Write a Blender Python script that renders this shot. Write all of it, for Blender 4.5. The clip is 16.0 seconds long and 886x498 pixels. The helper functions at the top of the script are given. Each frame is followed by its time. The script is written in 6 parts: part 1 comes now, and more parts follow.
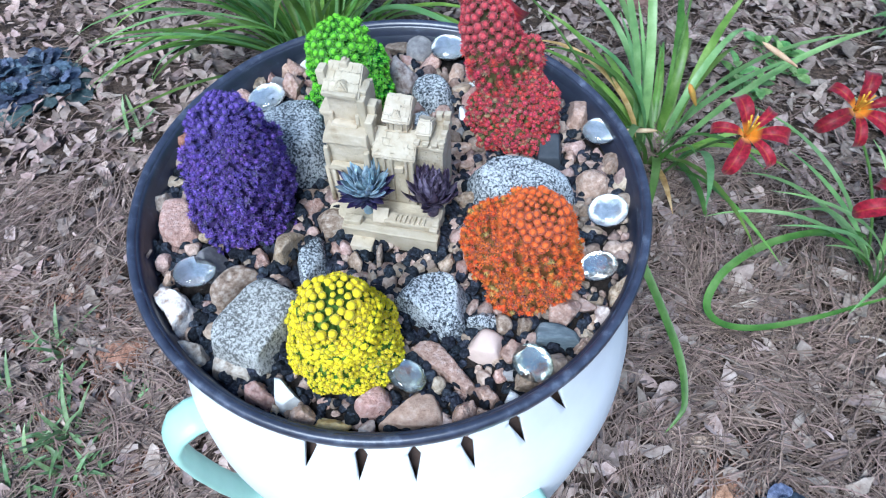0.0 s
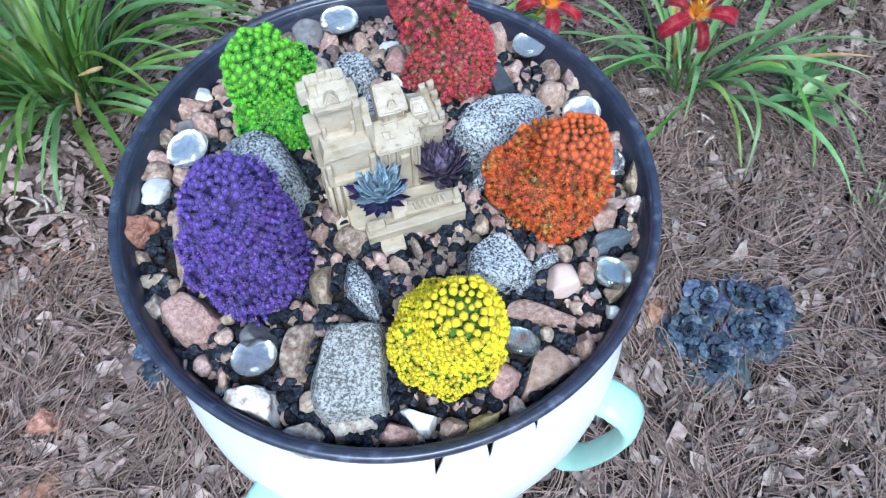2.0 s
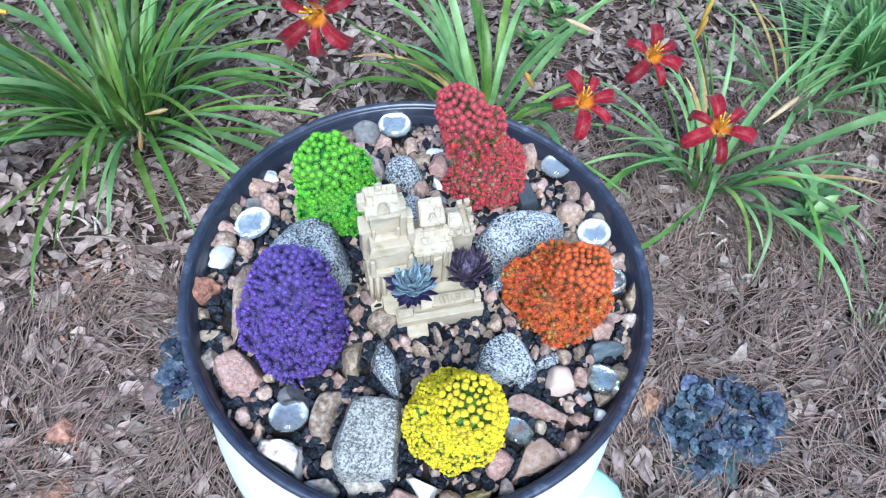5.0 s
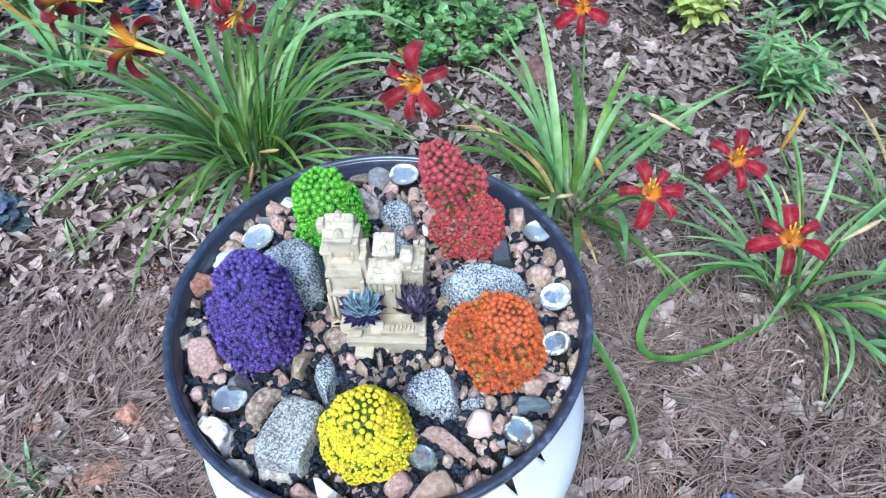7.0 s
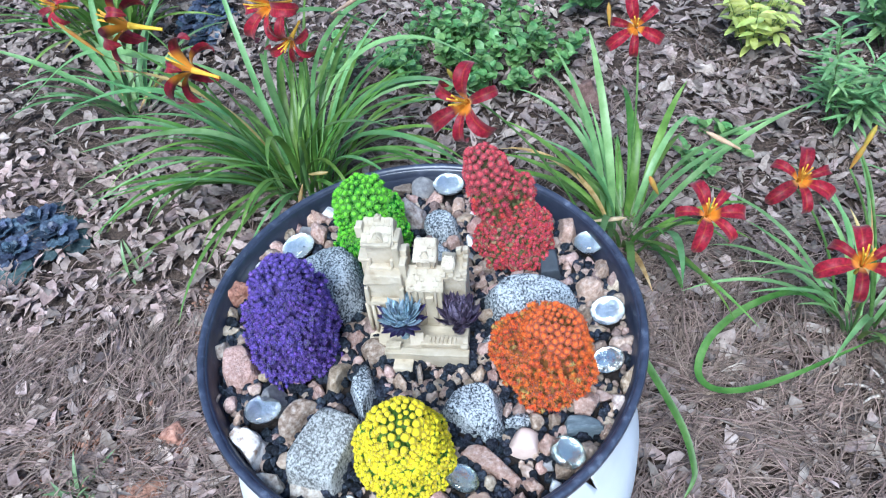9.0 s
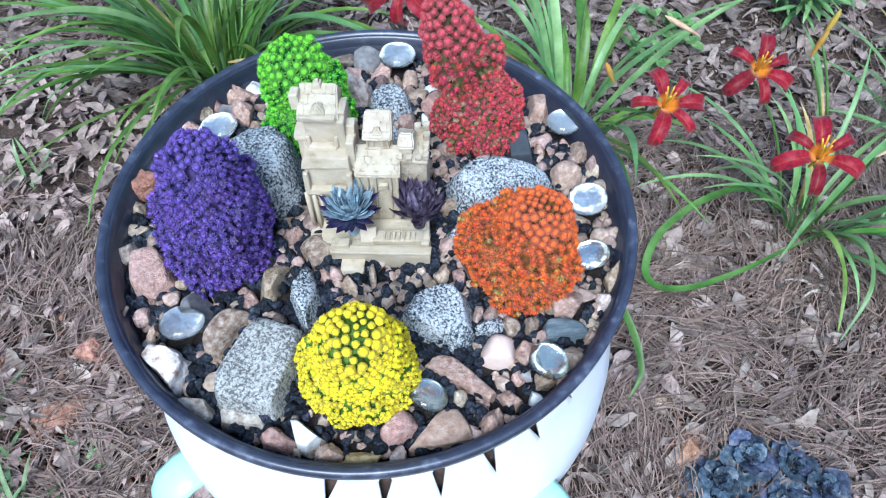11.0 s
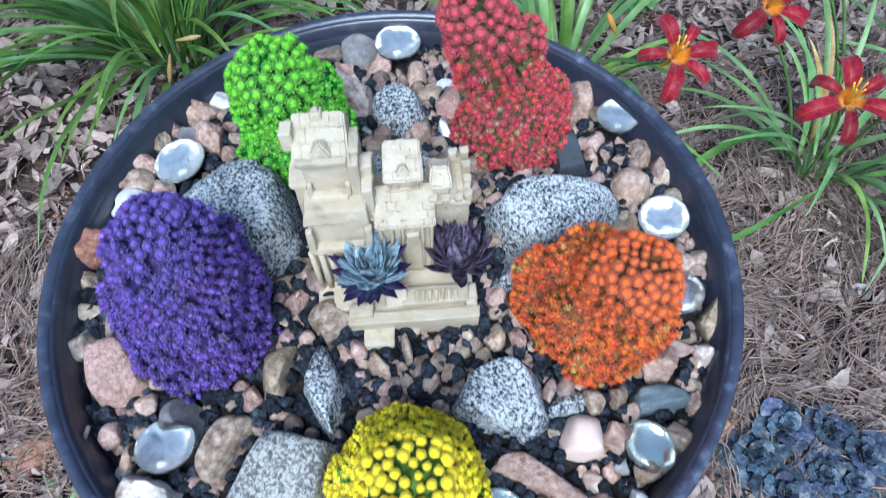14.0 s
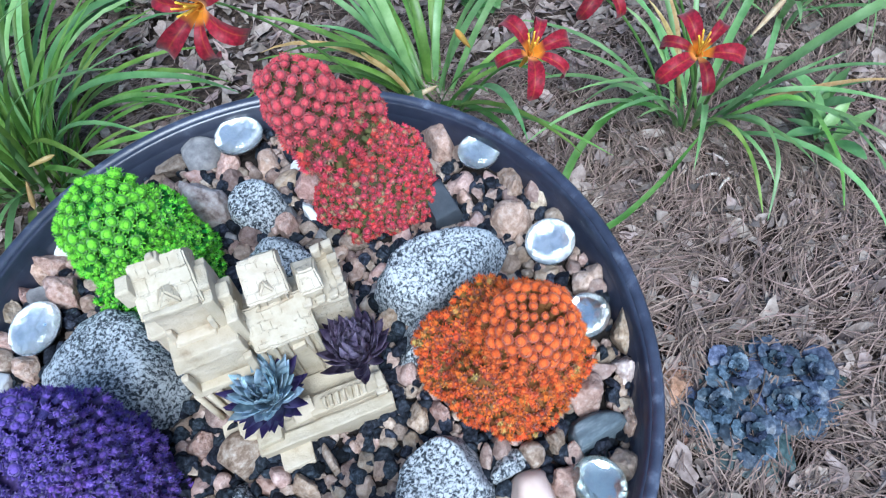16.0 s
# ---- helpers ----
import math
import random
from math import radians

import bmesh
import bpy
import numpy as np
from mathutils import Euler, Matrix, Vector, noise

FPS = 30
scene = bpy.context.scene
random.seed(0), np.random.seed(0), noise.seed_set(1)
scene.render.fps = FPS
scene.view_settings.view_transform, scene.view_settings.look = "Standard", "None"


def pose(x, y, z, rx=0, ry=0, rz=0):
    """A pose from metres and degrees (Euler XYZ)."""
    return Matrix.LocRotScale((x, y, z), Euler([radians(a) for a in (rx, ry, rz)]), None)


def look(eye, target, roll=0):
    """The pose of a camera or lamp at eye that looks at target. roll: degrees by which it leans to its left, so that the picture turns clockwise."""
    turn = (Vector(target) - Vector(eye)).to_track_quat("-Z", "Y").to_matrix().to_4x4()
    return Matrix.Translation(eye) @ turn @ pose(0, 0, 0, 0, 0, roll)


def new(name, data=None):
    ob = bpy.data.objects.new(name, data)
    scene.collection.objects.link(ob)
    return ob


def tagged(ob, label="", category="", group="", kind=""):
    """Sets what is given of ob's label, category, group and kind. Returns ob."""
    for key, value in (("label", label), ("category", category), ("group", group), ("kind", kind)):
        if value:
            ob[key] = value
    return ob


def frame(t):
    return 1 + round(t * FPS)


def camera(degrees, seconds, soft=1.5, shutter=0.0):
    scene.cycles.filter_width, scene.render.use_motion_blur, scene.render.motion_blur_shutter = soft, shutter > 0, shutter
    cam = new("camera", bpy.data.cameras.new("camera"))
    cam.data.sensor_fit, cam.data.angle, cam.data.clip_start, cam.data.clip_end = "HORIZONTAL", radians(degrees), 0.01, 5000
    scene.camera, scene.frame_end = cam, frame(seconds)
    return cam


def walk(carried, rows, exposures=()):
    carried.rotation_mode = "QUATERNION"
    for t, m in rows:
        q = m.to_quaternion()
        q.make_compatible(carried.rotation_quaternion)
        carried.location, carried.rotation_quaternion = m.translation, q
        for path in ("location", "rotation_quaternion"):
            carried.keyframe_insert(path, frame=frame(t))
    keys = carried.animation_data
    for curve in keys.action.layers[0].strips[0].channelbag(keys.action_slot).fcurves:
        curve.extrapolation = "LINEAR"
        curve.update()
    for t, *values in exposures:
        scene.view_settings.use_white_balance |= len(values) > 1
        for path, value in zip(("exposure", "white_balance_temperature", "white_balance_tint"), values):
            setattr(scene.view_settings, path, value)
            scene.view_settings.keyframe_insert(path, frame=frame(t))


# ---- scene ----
cam = camera(66.6, 16.0, soft=1.15, shutter=0.3)
SKY, SUN, EXPOSURE, KELVIN, TINT = 0.09, 2.1, 1.04, 5150, 3
PATH = [
    (0, (0.068, -0.321, 1.23), (-0.029, 0.765, -0.447), -2.4),
    (0.5, (0.039, -0.316, 1.232), (0.076, 0.745, -0.463), -1.8),
    (1, (-0.013, -0.29, 1.222), (0.198, 0.67, -0.519), -1.1),
    (1.5, (-0.065, -0.257, 1.224), (0.248, 0.653, -0.529), -2.6),
    (2, (-0.096, -0.257, 1.236), (0.352, 0.545, -0.541), 1.2),
    (2.5, (-0.121, -0.252, 1.271), (0.43, 0.542, -0.479), 2.1),
    (3, (-0.132, -0.239, 1.298), (0.455, 0.633, -0.403), 3.9),
    (3.5, (-0.137, -0.241, 1.316), (0.487, 0.612, -0.382), 7.6),
    (4, (-0.142, -0.242, 1.307), (0.461, 0.644, -0.382), 6.3),
    (4.2, (-0.147, -0.243, 1.313), (0.44, 0.639, -0.383), 6.7),
    (6.3, (-0.001, -0.328, 1.332), (0.228, 0.75, -0.336), 1.7),
    (6.5, (0.006, -0.342, 1.346), (0.224, 0.772, -0.301), 1.4),
    (7, (0.026, -0.354, 1.353), (0.148, 0.862, -0.23), -1.4),
    (7.5, (0.032, -0.352, 1.351), (0.08, 0.879, -0.224), -2.0),
    (8, (0.031, -0.353, 1.354), (0.084, 0.935, -0.175), -2.4),
    (8.5, (0.033, -0.35, 1.349), (0.059, 0.986, -0.139), -4.3),
    (9, (0.031, -0.353, 1.315), (0.014, 0.952, -0.2), -5.9),
    (9.5, (0.022, -0.342, 1.299), (0.011, 0.932, -0.243), -4.4),
    (10, (0.03, -0.337, 1.271), (0.07, 0.881, -0.315), -2.6),
    (10.2, (0.034, -0.334, 1.261), (0.094, 0.858, -0.343), -1.7),
    (12.3, (-0.041, -0.246, 1.198), (0.226, 0.646, -0.571), 3.2),
    (12.5, (-0.036, -0.24, 1.193), (0.232, 0.646, -0.58), 3.3),
    (13, (-0.017, -0.231, 1.167), (0.207, 0.653, -0.613), -0.0),
    (13.5, (-0.015, -0.215, 1.157), (0.19, 0.664, -0.628), 0.2),
    (14, (-0.014, -0.184, 1.166), (0.204, 0.736, -0.597), -0.0),
    (14.5, (-0.007, -0.143, 1.174), (0.243, 0.809, -0.567), 0.3),
    (15, (0.018, -0.131, 1.174), (0.344, 0.79, -0.571), -0.4),
    (15.5, (0.032, -0.142, 1.176), (0.438, 0.741, -0.572), -1.9),
    (16, (0.023, -0.159, 1.165), (0.449, 0.729, -0.575), -5.7),
]
walk(cam, [(t, look(eye, target, roll)) for t, eye, target, roll in PATH], [(t, EXPOSURE + more, KELVIN, TINT) for t, more in ((0, 0.0), (1, -0.16), (2, -0.04), (3.5, 0.1), (6.5, 0.14), (10, 0.16), (12.5, -0.1), (13.5, -0.08), (14, -0.02), (16, 0.06))])

# ---- world, sun and exposure ----
world = bpy.data.worlds.new("world")
scene.world = world
world.use_nodes = True
wn = world.node_tree.nodes
sky = wn.new("ShaderNodeTexSky")
sky.sky_type, sky.sun_disc = "NISHITA", False
sky.sun_elevation, sky.sun_rotation = radians(52), radians(200)
sky.air_density, sky.dust_density, sky.ozone_density = 1.0, 2.5, 1.0
wn["Background"].inputs["Strength"].default_value = SKY
world.node_tree.links.new(sky.outputs[0], wn["Background"].inputs["Color"])
sun = new("sun", bpy.data.lights.new("sun", "SUN"))
sun.data.energy, sun.data.angle, sun.data.color = SUN, radians(32), (1.0, 0.965, 0.91)
sun.matrix_world = look((-0.6, -1.6, 3.4), (0, 0, 0.8))

# ---- materials ----


def node(m, kind, **values):
    n = m.node_tree.nodes.new("ShaderNode" + kind)
    for key, value in values.items():
        n.inputs[key.replace("_", " ")].default_value = value
    return n


def wire(m, a, out, b, name):
    m.node_tree.links.new(a.outputs[out], b.inputs[name])


def blank(name):
    m = bpy.data.materials.new(name)
    m.use_nodes = True
    return m, m.node_tree.nodes["Principled BSDF"]


def ramp(m, stops):
    n = m.node_tree.nodes.new("ShaderNodeValToRGB")
    while len(n.color_ramp.elements) < len(stops):
        n.color_ramp.elements.new(0.5)
    for e, (at, colour) in zip(n.color_ramp.elements, stops):
        e.position, e.color = at, (*colour, 1)
    return n


def place_vector(m, stretch=(1, 1, 1), spread=5.0):
    """Object coordinates in metres, shifted for every object."""
    co, info = node(m, "TexCoord"), node(m, "ObjectInfo")
    shift = node(m, "VectorMath")
    shift.operation = "MULTIPLY_ADD"
    shift.inputs[1].default_value = stretch
    mul = node(m, "Math")
    mul.operation = "MULTIPLY"
    mul.inputs[1].default_value = spread
    wire(m, info, "Random", mul, 0)
    wire(m, co, "Object", shift, 0)
    wire(m, mul, 0, shift, 2)
    return shift


def surface(name, stops, scale=60, detail=6, rough=0.7, bump=0.3, bump_scale=300, vary="object", amount=0.25, hue=0.02, spec=0.3, stretch=(1, 1, 1), depth=0.001, stain=0.25, stain_scale=None, sheen=0.0, subsurface=0.0):
    """A grained, stained surface: colours of a noise, a second slower noise over it, and fine relief."""
    m, p = blank(name)
    at = place_vector(m, stretch)
    grain = node(m, "TexNoise", Scale=scale, Detail=detail, Roughness=0.62)
    wire(m, at, 0, grain, "Vector")
    colours = ramp(m, stops)
    wire(m, grain, "Fac", colours, "Fac")
    slow = node(m, "TexNoise", Scale=stain_scale or scale * 0.22, Detail=3)
    wire(m, at, 0, slow, "Vector")
    level = node(m, "MapRange", From_Min=0.3, From_Max=0.7, To_Min=1 - stain, To_Max=1 + stain * 0.5)
    wire(m, slow, "Fac", level, "Value")
    tone = node(m, "HueSaturation")
    wire(m, colours, "Color", tone, "Color")
    if vary:
        source = node(m, "ObjectInfo") if vary == "object" else node(m, "NewGeometry")
        out = "Random" if vary == "object" else "Random Per Island"
        light = node(m, "MapRange", To_Min=1 - amount, To_Max=1 + amount)
        wire(m, source, out, light, "Value")
        both = node(m, "Math")
        both.operation = "MULTIPLY"
        wire(m, light, 0, both, 0)
        wire(m, level, 0, both, 1)
        wire(m, both, 0, tone, "Value")
        swing = node(m, "Math")
        swing.operation = "MULTIPLY"
        swing.inputs[1].default_value = 7.31
        wire(m, source, out, swing, 0)
        part_of = node(m, "Math")
        part_of.operation = "FRACT"
        wire(m, swing, 0, part_of, 0)
        turn = node(m, "MapRange", To_Min=0.5 - hue, To_Max=0.5 + hue)
        wire(m, part_of, 0, turn, "Value")
        wire(m, turn, 0, tone, "Hue")
    else:
        wire(m, level, 0, tone, "Value")
    wire(m, tone, 0, p, "Base Color")
    p.inputs["Roughness"].default_value = rough
    p.inputs["Specular IOR Level"].default_value = spec
    if sheen:
        p.inputs["Sheen Weight"].default_value = sheen
    if subsurface:
        p.inputs["Subsurface Weight"].default_value = subsurface
        p.inputs["Subsurface Radius"].default_value = (0.004, 0.003, 0.002)
        p.inputs["Subsurface Scale"].default_value = 1.0
    if bump:
        fine = node(m, "TexNoise", Scale=bump_scale, Detail=5, Roughness=0.6)
        wire(m, at, 0, fine, "Vector")
        relief = node(m, "Bump", Strength=bump, Distance=depth)
        wire(m, fine, "Fac", relief, "Height")
        wire(m, relief, 0, p, "Normal")
    return m


def granite(name, dark, mid, pale, scale=420):
    m, p = blank(name)
    at = place_vector(m, (1, 1, 0.7))
    fleck = node(m, "TexNoise", Scale=scale, Detail=4, Roughness=0.7, Distortion=0.6)
    wire(m, at, 0, fleck, "Vector")
    cloud = node(m, "TexNoise", Scale=45, Detail=4)
    wire(m, at, 0, cloud, "Vector")
    shift = node(m, "MapRange", From_Min=0.3, From_Max=0.7, To_Min=-0.05, To_Max=0.05)
    wire(m, cloud, "Fac", shift, "Value")
    both = node(m, "Math")
    wire(m, fleck, "Fac", both, 0)
    wire(m, shift, 0, both, 1)
    colours = ramp(m, [(0.41, dark), (0.48, mid), (0.54, pale), (0.66, tuple(min(0.9, c * 1.25) for c in pale))])
    wire(m, both, 0, colours, "Fac")
    wire(m, colours, "Color", p, "Base Color")
    p.inputs["Roughness"].default_value = 0.75
    p.inputs["Specular IOR Level"].default_value = 0.3
    relief = node(m, "Bump", Strength=0.5, Distance=0.0008)
    wire(m, fleck, "Fac", relief, "Height")
    wire(m, relief, 0, p, "Normal")
    return m


STONES = {
    "granite_rock": granite("granite", (0.018, 0.023, 0.03), (0.17, 0.188, 0.205), (0.47, 0.495, 0.51), 560),
    "pink_rock": surface("pink stone", [(0.3, (0.29, 0.175, 0.135)), (0.5, (0.47, 0.31, 0.25)), (0.7, (0.62, 0.48, 0.41))], 300, bump=0.8, bump_scale=420, amount=0.15, depth=0.0025),
    "pink_slab": surface("pink slab stone", [(0.3, (0.28, 0.17, 0.135)), (0.5, (0.42, 0.275, 0.22)), (0.7, (0.52, 0.38, 0.32))], 220, bump=0.8, amount=0.1, depth=0.0015),
    "pale_rock": surface("pale stone", [(0.34, (0.2, 0.15, 0.125)), (0.48, (0.46, 0.38, 0.33)), (0.66, (0.68, 0.62, 0.56))], 170, bump=0.6, amount=0.15, depth=0.002),
    "tan_rock": surface("tan stone", [(0.3, (0.22, 0.135, 0.095)), (0.48, (0.41, 0.285, 0.215)), (0.68, (0.58, 0.46, 0.385))], 280, bump=0.9, bump_scale=420, amount=0.35, hue=0.025, depth=0.0025),
    "ochre_rock": surface("ochre stone", [(0.3, (0.36, 0.2, 0.09)), (0.5, (0.58, 0.4, 0.2)), (0.7, (0.7, 0.56, 0.36))], 140, bump=0.7, amount=0.1, depth=0.002),
    "brown_cobble": surface("brown cobble stone", [(0.34, (0.13, 0.09, 0.062)), (0.48, (0.27, 0.2, 0.145)), (0.66, (0.5, 0.43, 0.355))], 220, bump=0.6, amount=0.15),
    "grey_cobble": surface("grey cobble stone", [(0.3, (0.12, 0.115, 0.12)), (0.5, (0.22, 0.212, 0.215)), (0.7, (0.34, 0.325, 0.31))], 120, bump=0.3, amount=0.3),
    "white_rock": surface("white rock", [(0.36, (0.32, 0.23, 0.17)), (0.45, (0.6, 0.52, 0.46)), (0.6, (0.76, 0.72, 0.68))], 130, bump=0.7, amount=0.06, depth=0.002),
    "white_shard": surface("white quartz", [(0.3, (0.6, 0.6, 0.58)), (0.5, (0.76, 0.77, 0.77)), (0.7, (0.84, 0.84, 0.84))], 80, bump=0.4, amount=0.08, rough=0.5),
    "pink_pebble": surface("smooth pink pebble", [(0.3, (0.58, 0.42, 0.37)), (0.6, (0.68, 0.52, 0.47))], 60, bump=0.1, amount=0.08, rough=0.55),
    "tan_pebble": surface("tan pebble", [(0.3, (0.24, 0.165, 0.13)), (0.5, (0.4, 0.3, 0.242)), (0.7, (0.56, 0.46, 0.395))], 300, bump=0.8, bump_scale=420, amount=0.42, hue=0.03, depth=0.0025),
    "slate_pebble": surface("slate pebble", [(0.3, (0.06, 0.075, 0.095)), (0.5, (0.12, 0.145, 0.17)), (0.7, (0.24, 0.27, 0.3))], 70, bump=0.2, amount=0.1, stretch=(1, 3, 3)),
    "red_lava": surface("red lava stone", [(0.3, (0.16, 0.06, 0.04)), (0.5, (0.36, 0.17, 0.12)), (0.7, (0.5, 0.28, 0.21))], 160, bump=1.0, bump_scale=180, amount=0.1, depth=0.004),
}
GREY_SLAB = granite("grey slab granite", (0.09, 0.09, 0.085), (0.25, 0.25, 0.24), (0.4, 0.4, 0.38), 520)
LAVA = surface("black lava gravel", [(0.3, (0.003, 0.0035, 0.006)), (0.5, (0.02, 0.024, 0.034)), (0.75, (0.08, 0.092, 0.122))], 420, bump=0.8, bump_scale=700, vary="island", amount=0.6, rough=0.8, spec=0.15)
SLATE = surface("dark slate", [(0.3, (0.03, 0.036, 0.045)), (0.6, (0.06, 0.068, 0.08))], 60, bump=0.2, rough=0.6)
SOIL = surface("potting soil", [(0.3, (0.012, 0.01, 0.009)), (0.6, (0.045, 0.035, 0.028))], 240, bump=1.0, bump_scale=260, depth=0.004, rough=0.95)
RESIN = surface("cream cast resin", [(0.28, (0.31, 0.24, 0.155)), (0.42, (0.46, 0.388, 0.28)), (0.55, (0.5, 0.428, 0.32)), (0.7, (0.56, 0.49, 0.385))], 60, bump=0.6, bump_scale=420, amount=0.05, hue=0.004, rough=0.6, stain=0.14)
PAN = surface("black plastic", [(0.3, (0.014, 0.017, 0.032)), (0.6, (0.027, 0.032, 0.054)), (0.8, (0.08, 0.09, 0.125))], 70, bump=0.12, bump_scale=160, vary=None, rough=0.3, spec=0.8)
# Lip colour: worn streaks, plus a blue grey that paints in the sky's sheen.
PAN_LIP = surface("worn black plastic with painted sky sheen", [(0.3, (0.022, 0.026, 0.046)), (0.55, (0.044, 0.052, 0.086)), (0.75, (0.16, 0.185, 0.25))], 90, bump=0.2, bump_scale=220, vary=None, rough=0.34, spec=0.8, stretch=(1, 1, 0.4))
WHITE = surface("white plastic", [(0.3, (0.76, 0.78, 0.8)), (0.7, (0.83, 0.84, 0.86))], 30, bump=0.05, bump_scale=90, vary=None, rough=0.35, spec=0.5, stain=0.04)
MINT = surface("mint plastic", [(0.3, (0.43, 0.7, 0.58)), (0.7, (0.49, 0.76, 0.64))], 30, bump=0.05, bump_scale=90, vary=None, rough=0.35, spec=0.5, stain=0.06)
GROUND = surface("clay and mulch", [(0.3, (0.03, 0.021, 0.017)), (0.5, (0.085, 0.06, 0.047)), (0.7, (0.18, 0.125, 0.095))], 90, bump=1.0, bump_scale=120, vary=None, rough=0.95, depth=0.01, stain_scale=3)
LITTER = surface("dry leaf", [(0.25, (0.138, 0.102, 0.087)), (0.5, (0.275, 0.218, 0.192)), (0.75, (0.41, 0.345, 0.308))], 60, bump=0.4, bump_scale=150, vary="island", amount=0.45, hue=0.02, rough=0.85, spec=0.15)
LITTER_BROWN = surface("pinkish brown dry leaf", [(0.25, (0.19, 0.13, 0.11)), (0.5, (0.37, 0.278, 0.243)), (0.75, (0.51, 0.41, 0.37))], 60, bump=0.4, bump_scale=150, vary="island", amount=0.42, hue=0.02, rough=0.85, spec=0.15)
NEEDLE = surface("dry pine needle", [(0.3, (0.125, 0.084, 0.065)), (0.6, (0.262, 0.188, 0.153))], 40, bump=0, vary="island", amount=0.6, hue=0.015, rough=0.6)
BRICK = surface("broken clay", [(0.3, (0.2, 0.09, 0.06)), (0.5, (0.36, 0.18, 0.13)), (0.7, (0.48, 0.28, 0.21))], 80, bump=1.0, bump_scale=110, rough=0.95, depth=0.006)
LITTER_TOP = surface("pale dry leaf", [(0.25, (0.2, 0.148, 0.121)), (0.5, (0.34, 0.27, 0.23)), (0.75, (0.46, 0.385, 0.335))], 5, bump=0.3, bump_scale=14, depth=0.02, vary="object", amount=0.4, hue=0.02, rough=0.7, stretch=(1, 1, 1))
DARK_TWIG = surface("dark twig", [(0.3, (0.05, 0.035, 0.028)), (0.7, (0.13, 0.1, 0.085))], 200, bump=0.6, rough=0.85)
STUMP = surface("dark brown rock", [(0.3, (0.09, 0.055, 0.042)), (0.5, (0.17, 0.11, 0.085)), (0.7, (0.26, 0.18, 0.145))], 60, bump=1.0, bump_scale=90, rough=0.9, depth=0.006)
TWIG = surface("grey twig", [(0.3, (0.12, 0.09, 0.075)), (0.7, (0.32, 0.27, 0.23))], 60, bump=0.6, rough=0.85)


def leafy(name, low, mid, high, amount=0.3, hue=0.02, rough=0.42, stretch=(1, 1, 1), scale=50, vary="object", sheen=0.0):
    m = surface(name, [(0.3, low), (0.5, mid), (0.7, high)], scale, bump=0.25, bump_scale=160, vary=vary, amount=amount, hue=hue, rough=rough, spec=0.4, stretch=stretch, sheen=sheen)
    p = m.node_tree.nodes["Principled BSDF"]
    out = m.node_tree.nodes["Material Output"]
    clear, mix = node(m, "BsdfTranslucent"), node(m, "MixShader", Fac=0.25)
    link = p.inputs["Base Color"].links[0]
    m.node_tree.links.new(link.from_socket, clear.inputs["Color"])
    wire(m, p, 0, mix, 1)
    wire(m, clear, 0, mix, 2)
    wire(m, mix, 0, out, "Surface")
    return m


BLADE = leafy("daylily blade", (0.074, 0.156, 0.025), (0.142, 0.268, 0.047), (0.25, 0.38, 0.105), scale=14, rough=0.36)
BLADE_BLUE = leafy("daylily blade cool", (0.115, 0.245, 0.08), (0.205, 0.37, 0.13), (0.33, 0.51, 0.225), scale=14, rough=0.36)
STRAW = leafy("withered blade", (0.3, 0.19, 0.06), (0.5, 0.36, 0.13), (0.62, 0.5, 0.26))
SCAPE = leafy("scape", (0.07, 0.15, 0.03), (0.13, 0.24, 0.06), (0.2, 0.32, 0.1), vary=None)
BUD = leafy("bud", (0.35, 0.28, 0.05), (0.55, 0.36, 0.07), (0.62, 0.24, 0.05))
WAN = leafy("spent bud", (0.45, 0.26, 0.16), (0.6, 0.42, 0.26), (0.7, 0.58, 0.4))
AJUGA = leafy("bronze leaf", (0.028, 0.036, 0.06), (0.085, 0.112, 0.165), (0.2, 0.245, 0.325), amount=0.55, hue=0.03, rough=0.36, scale=110)
AJUGA_GREEN = leafy("bronze green leaf", (0.03, 0.055, 0.056), (0.068, 0.106, 0.11), (0.14, 0.19, 0.195), amount=0.35, rough=0.38, scale=110)
ROUNDLEAF = leafy("groundcover leaf", (0.08, 0.18, 0.05), (0.17, 0.33, 0.1), (0.34, 0.5, 0.22), amount=0.35)
LIME = leafy("lime leaf", (0.36, 0.42, 0.08), (0.54, 0.6, 0.16), (0.66, 0.7, 0.28), amount=0.25)
LILYLEAF = leafy("lily leaf", (0.13, 0.26, 0.08), (0.23, 0.4, 0.15), (0.34, 0.52, 0.25), amount=0.3)
GRASS = leafy("grass blade", (0.11, 0.19, 0.07), (0.2, 0.31, 0.13), (0.32, 0.43, 0.24), amount=0.3)
STAMEN = surface("stamen", [(0.3, (0.7, 0.36, 0.02)), (0.7, (0.8, 0.5, 0.06))], 200, bump=0, vary="object", amount=0.1)


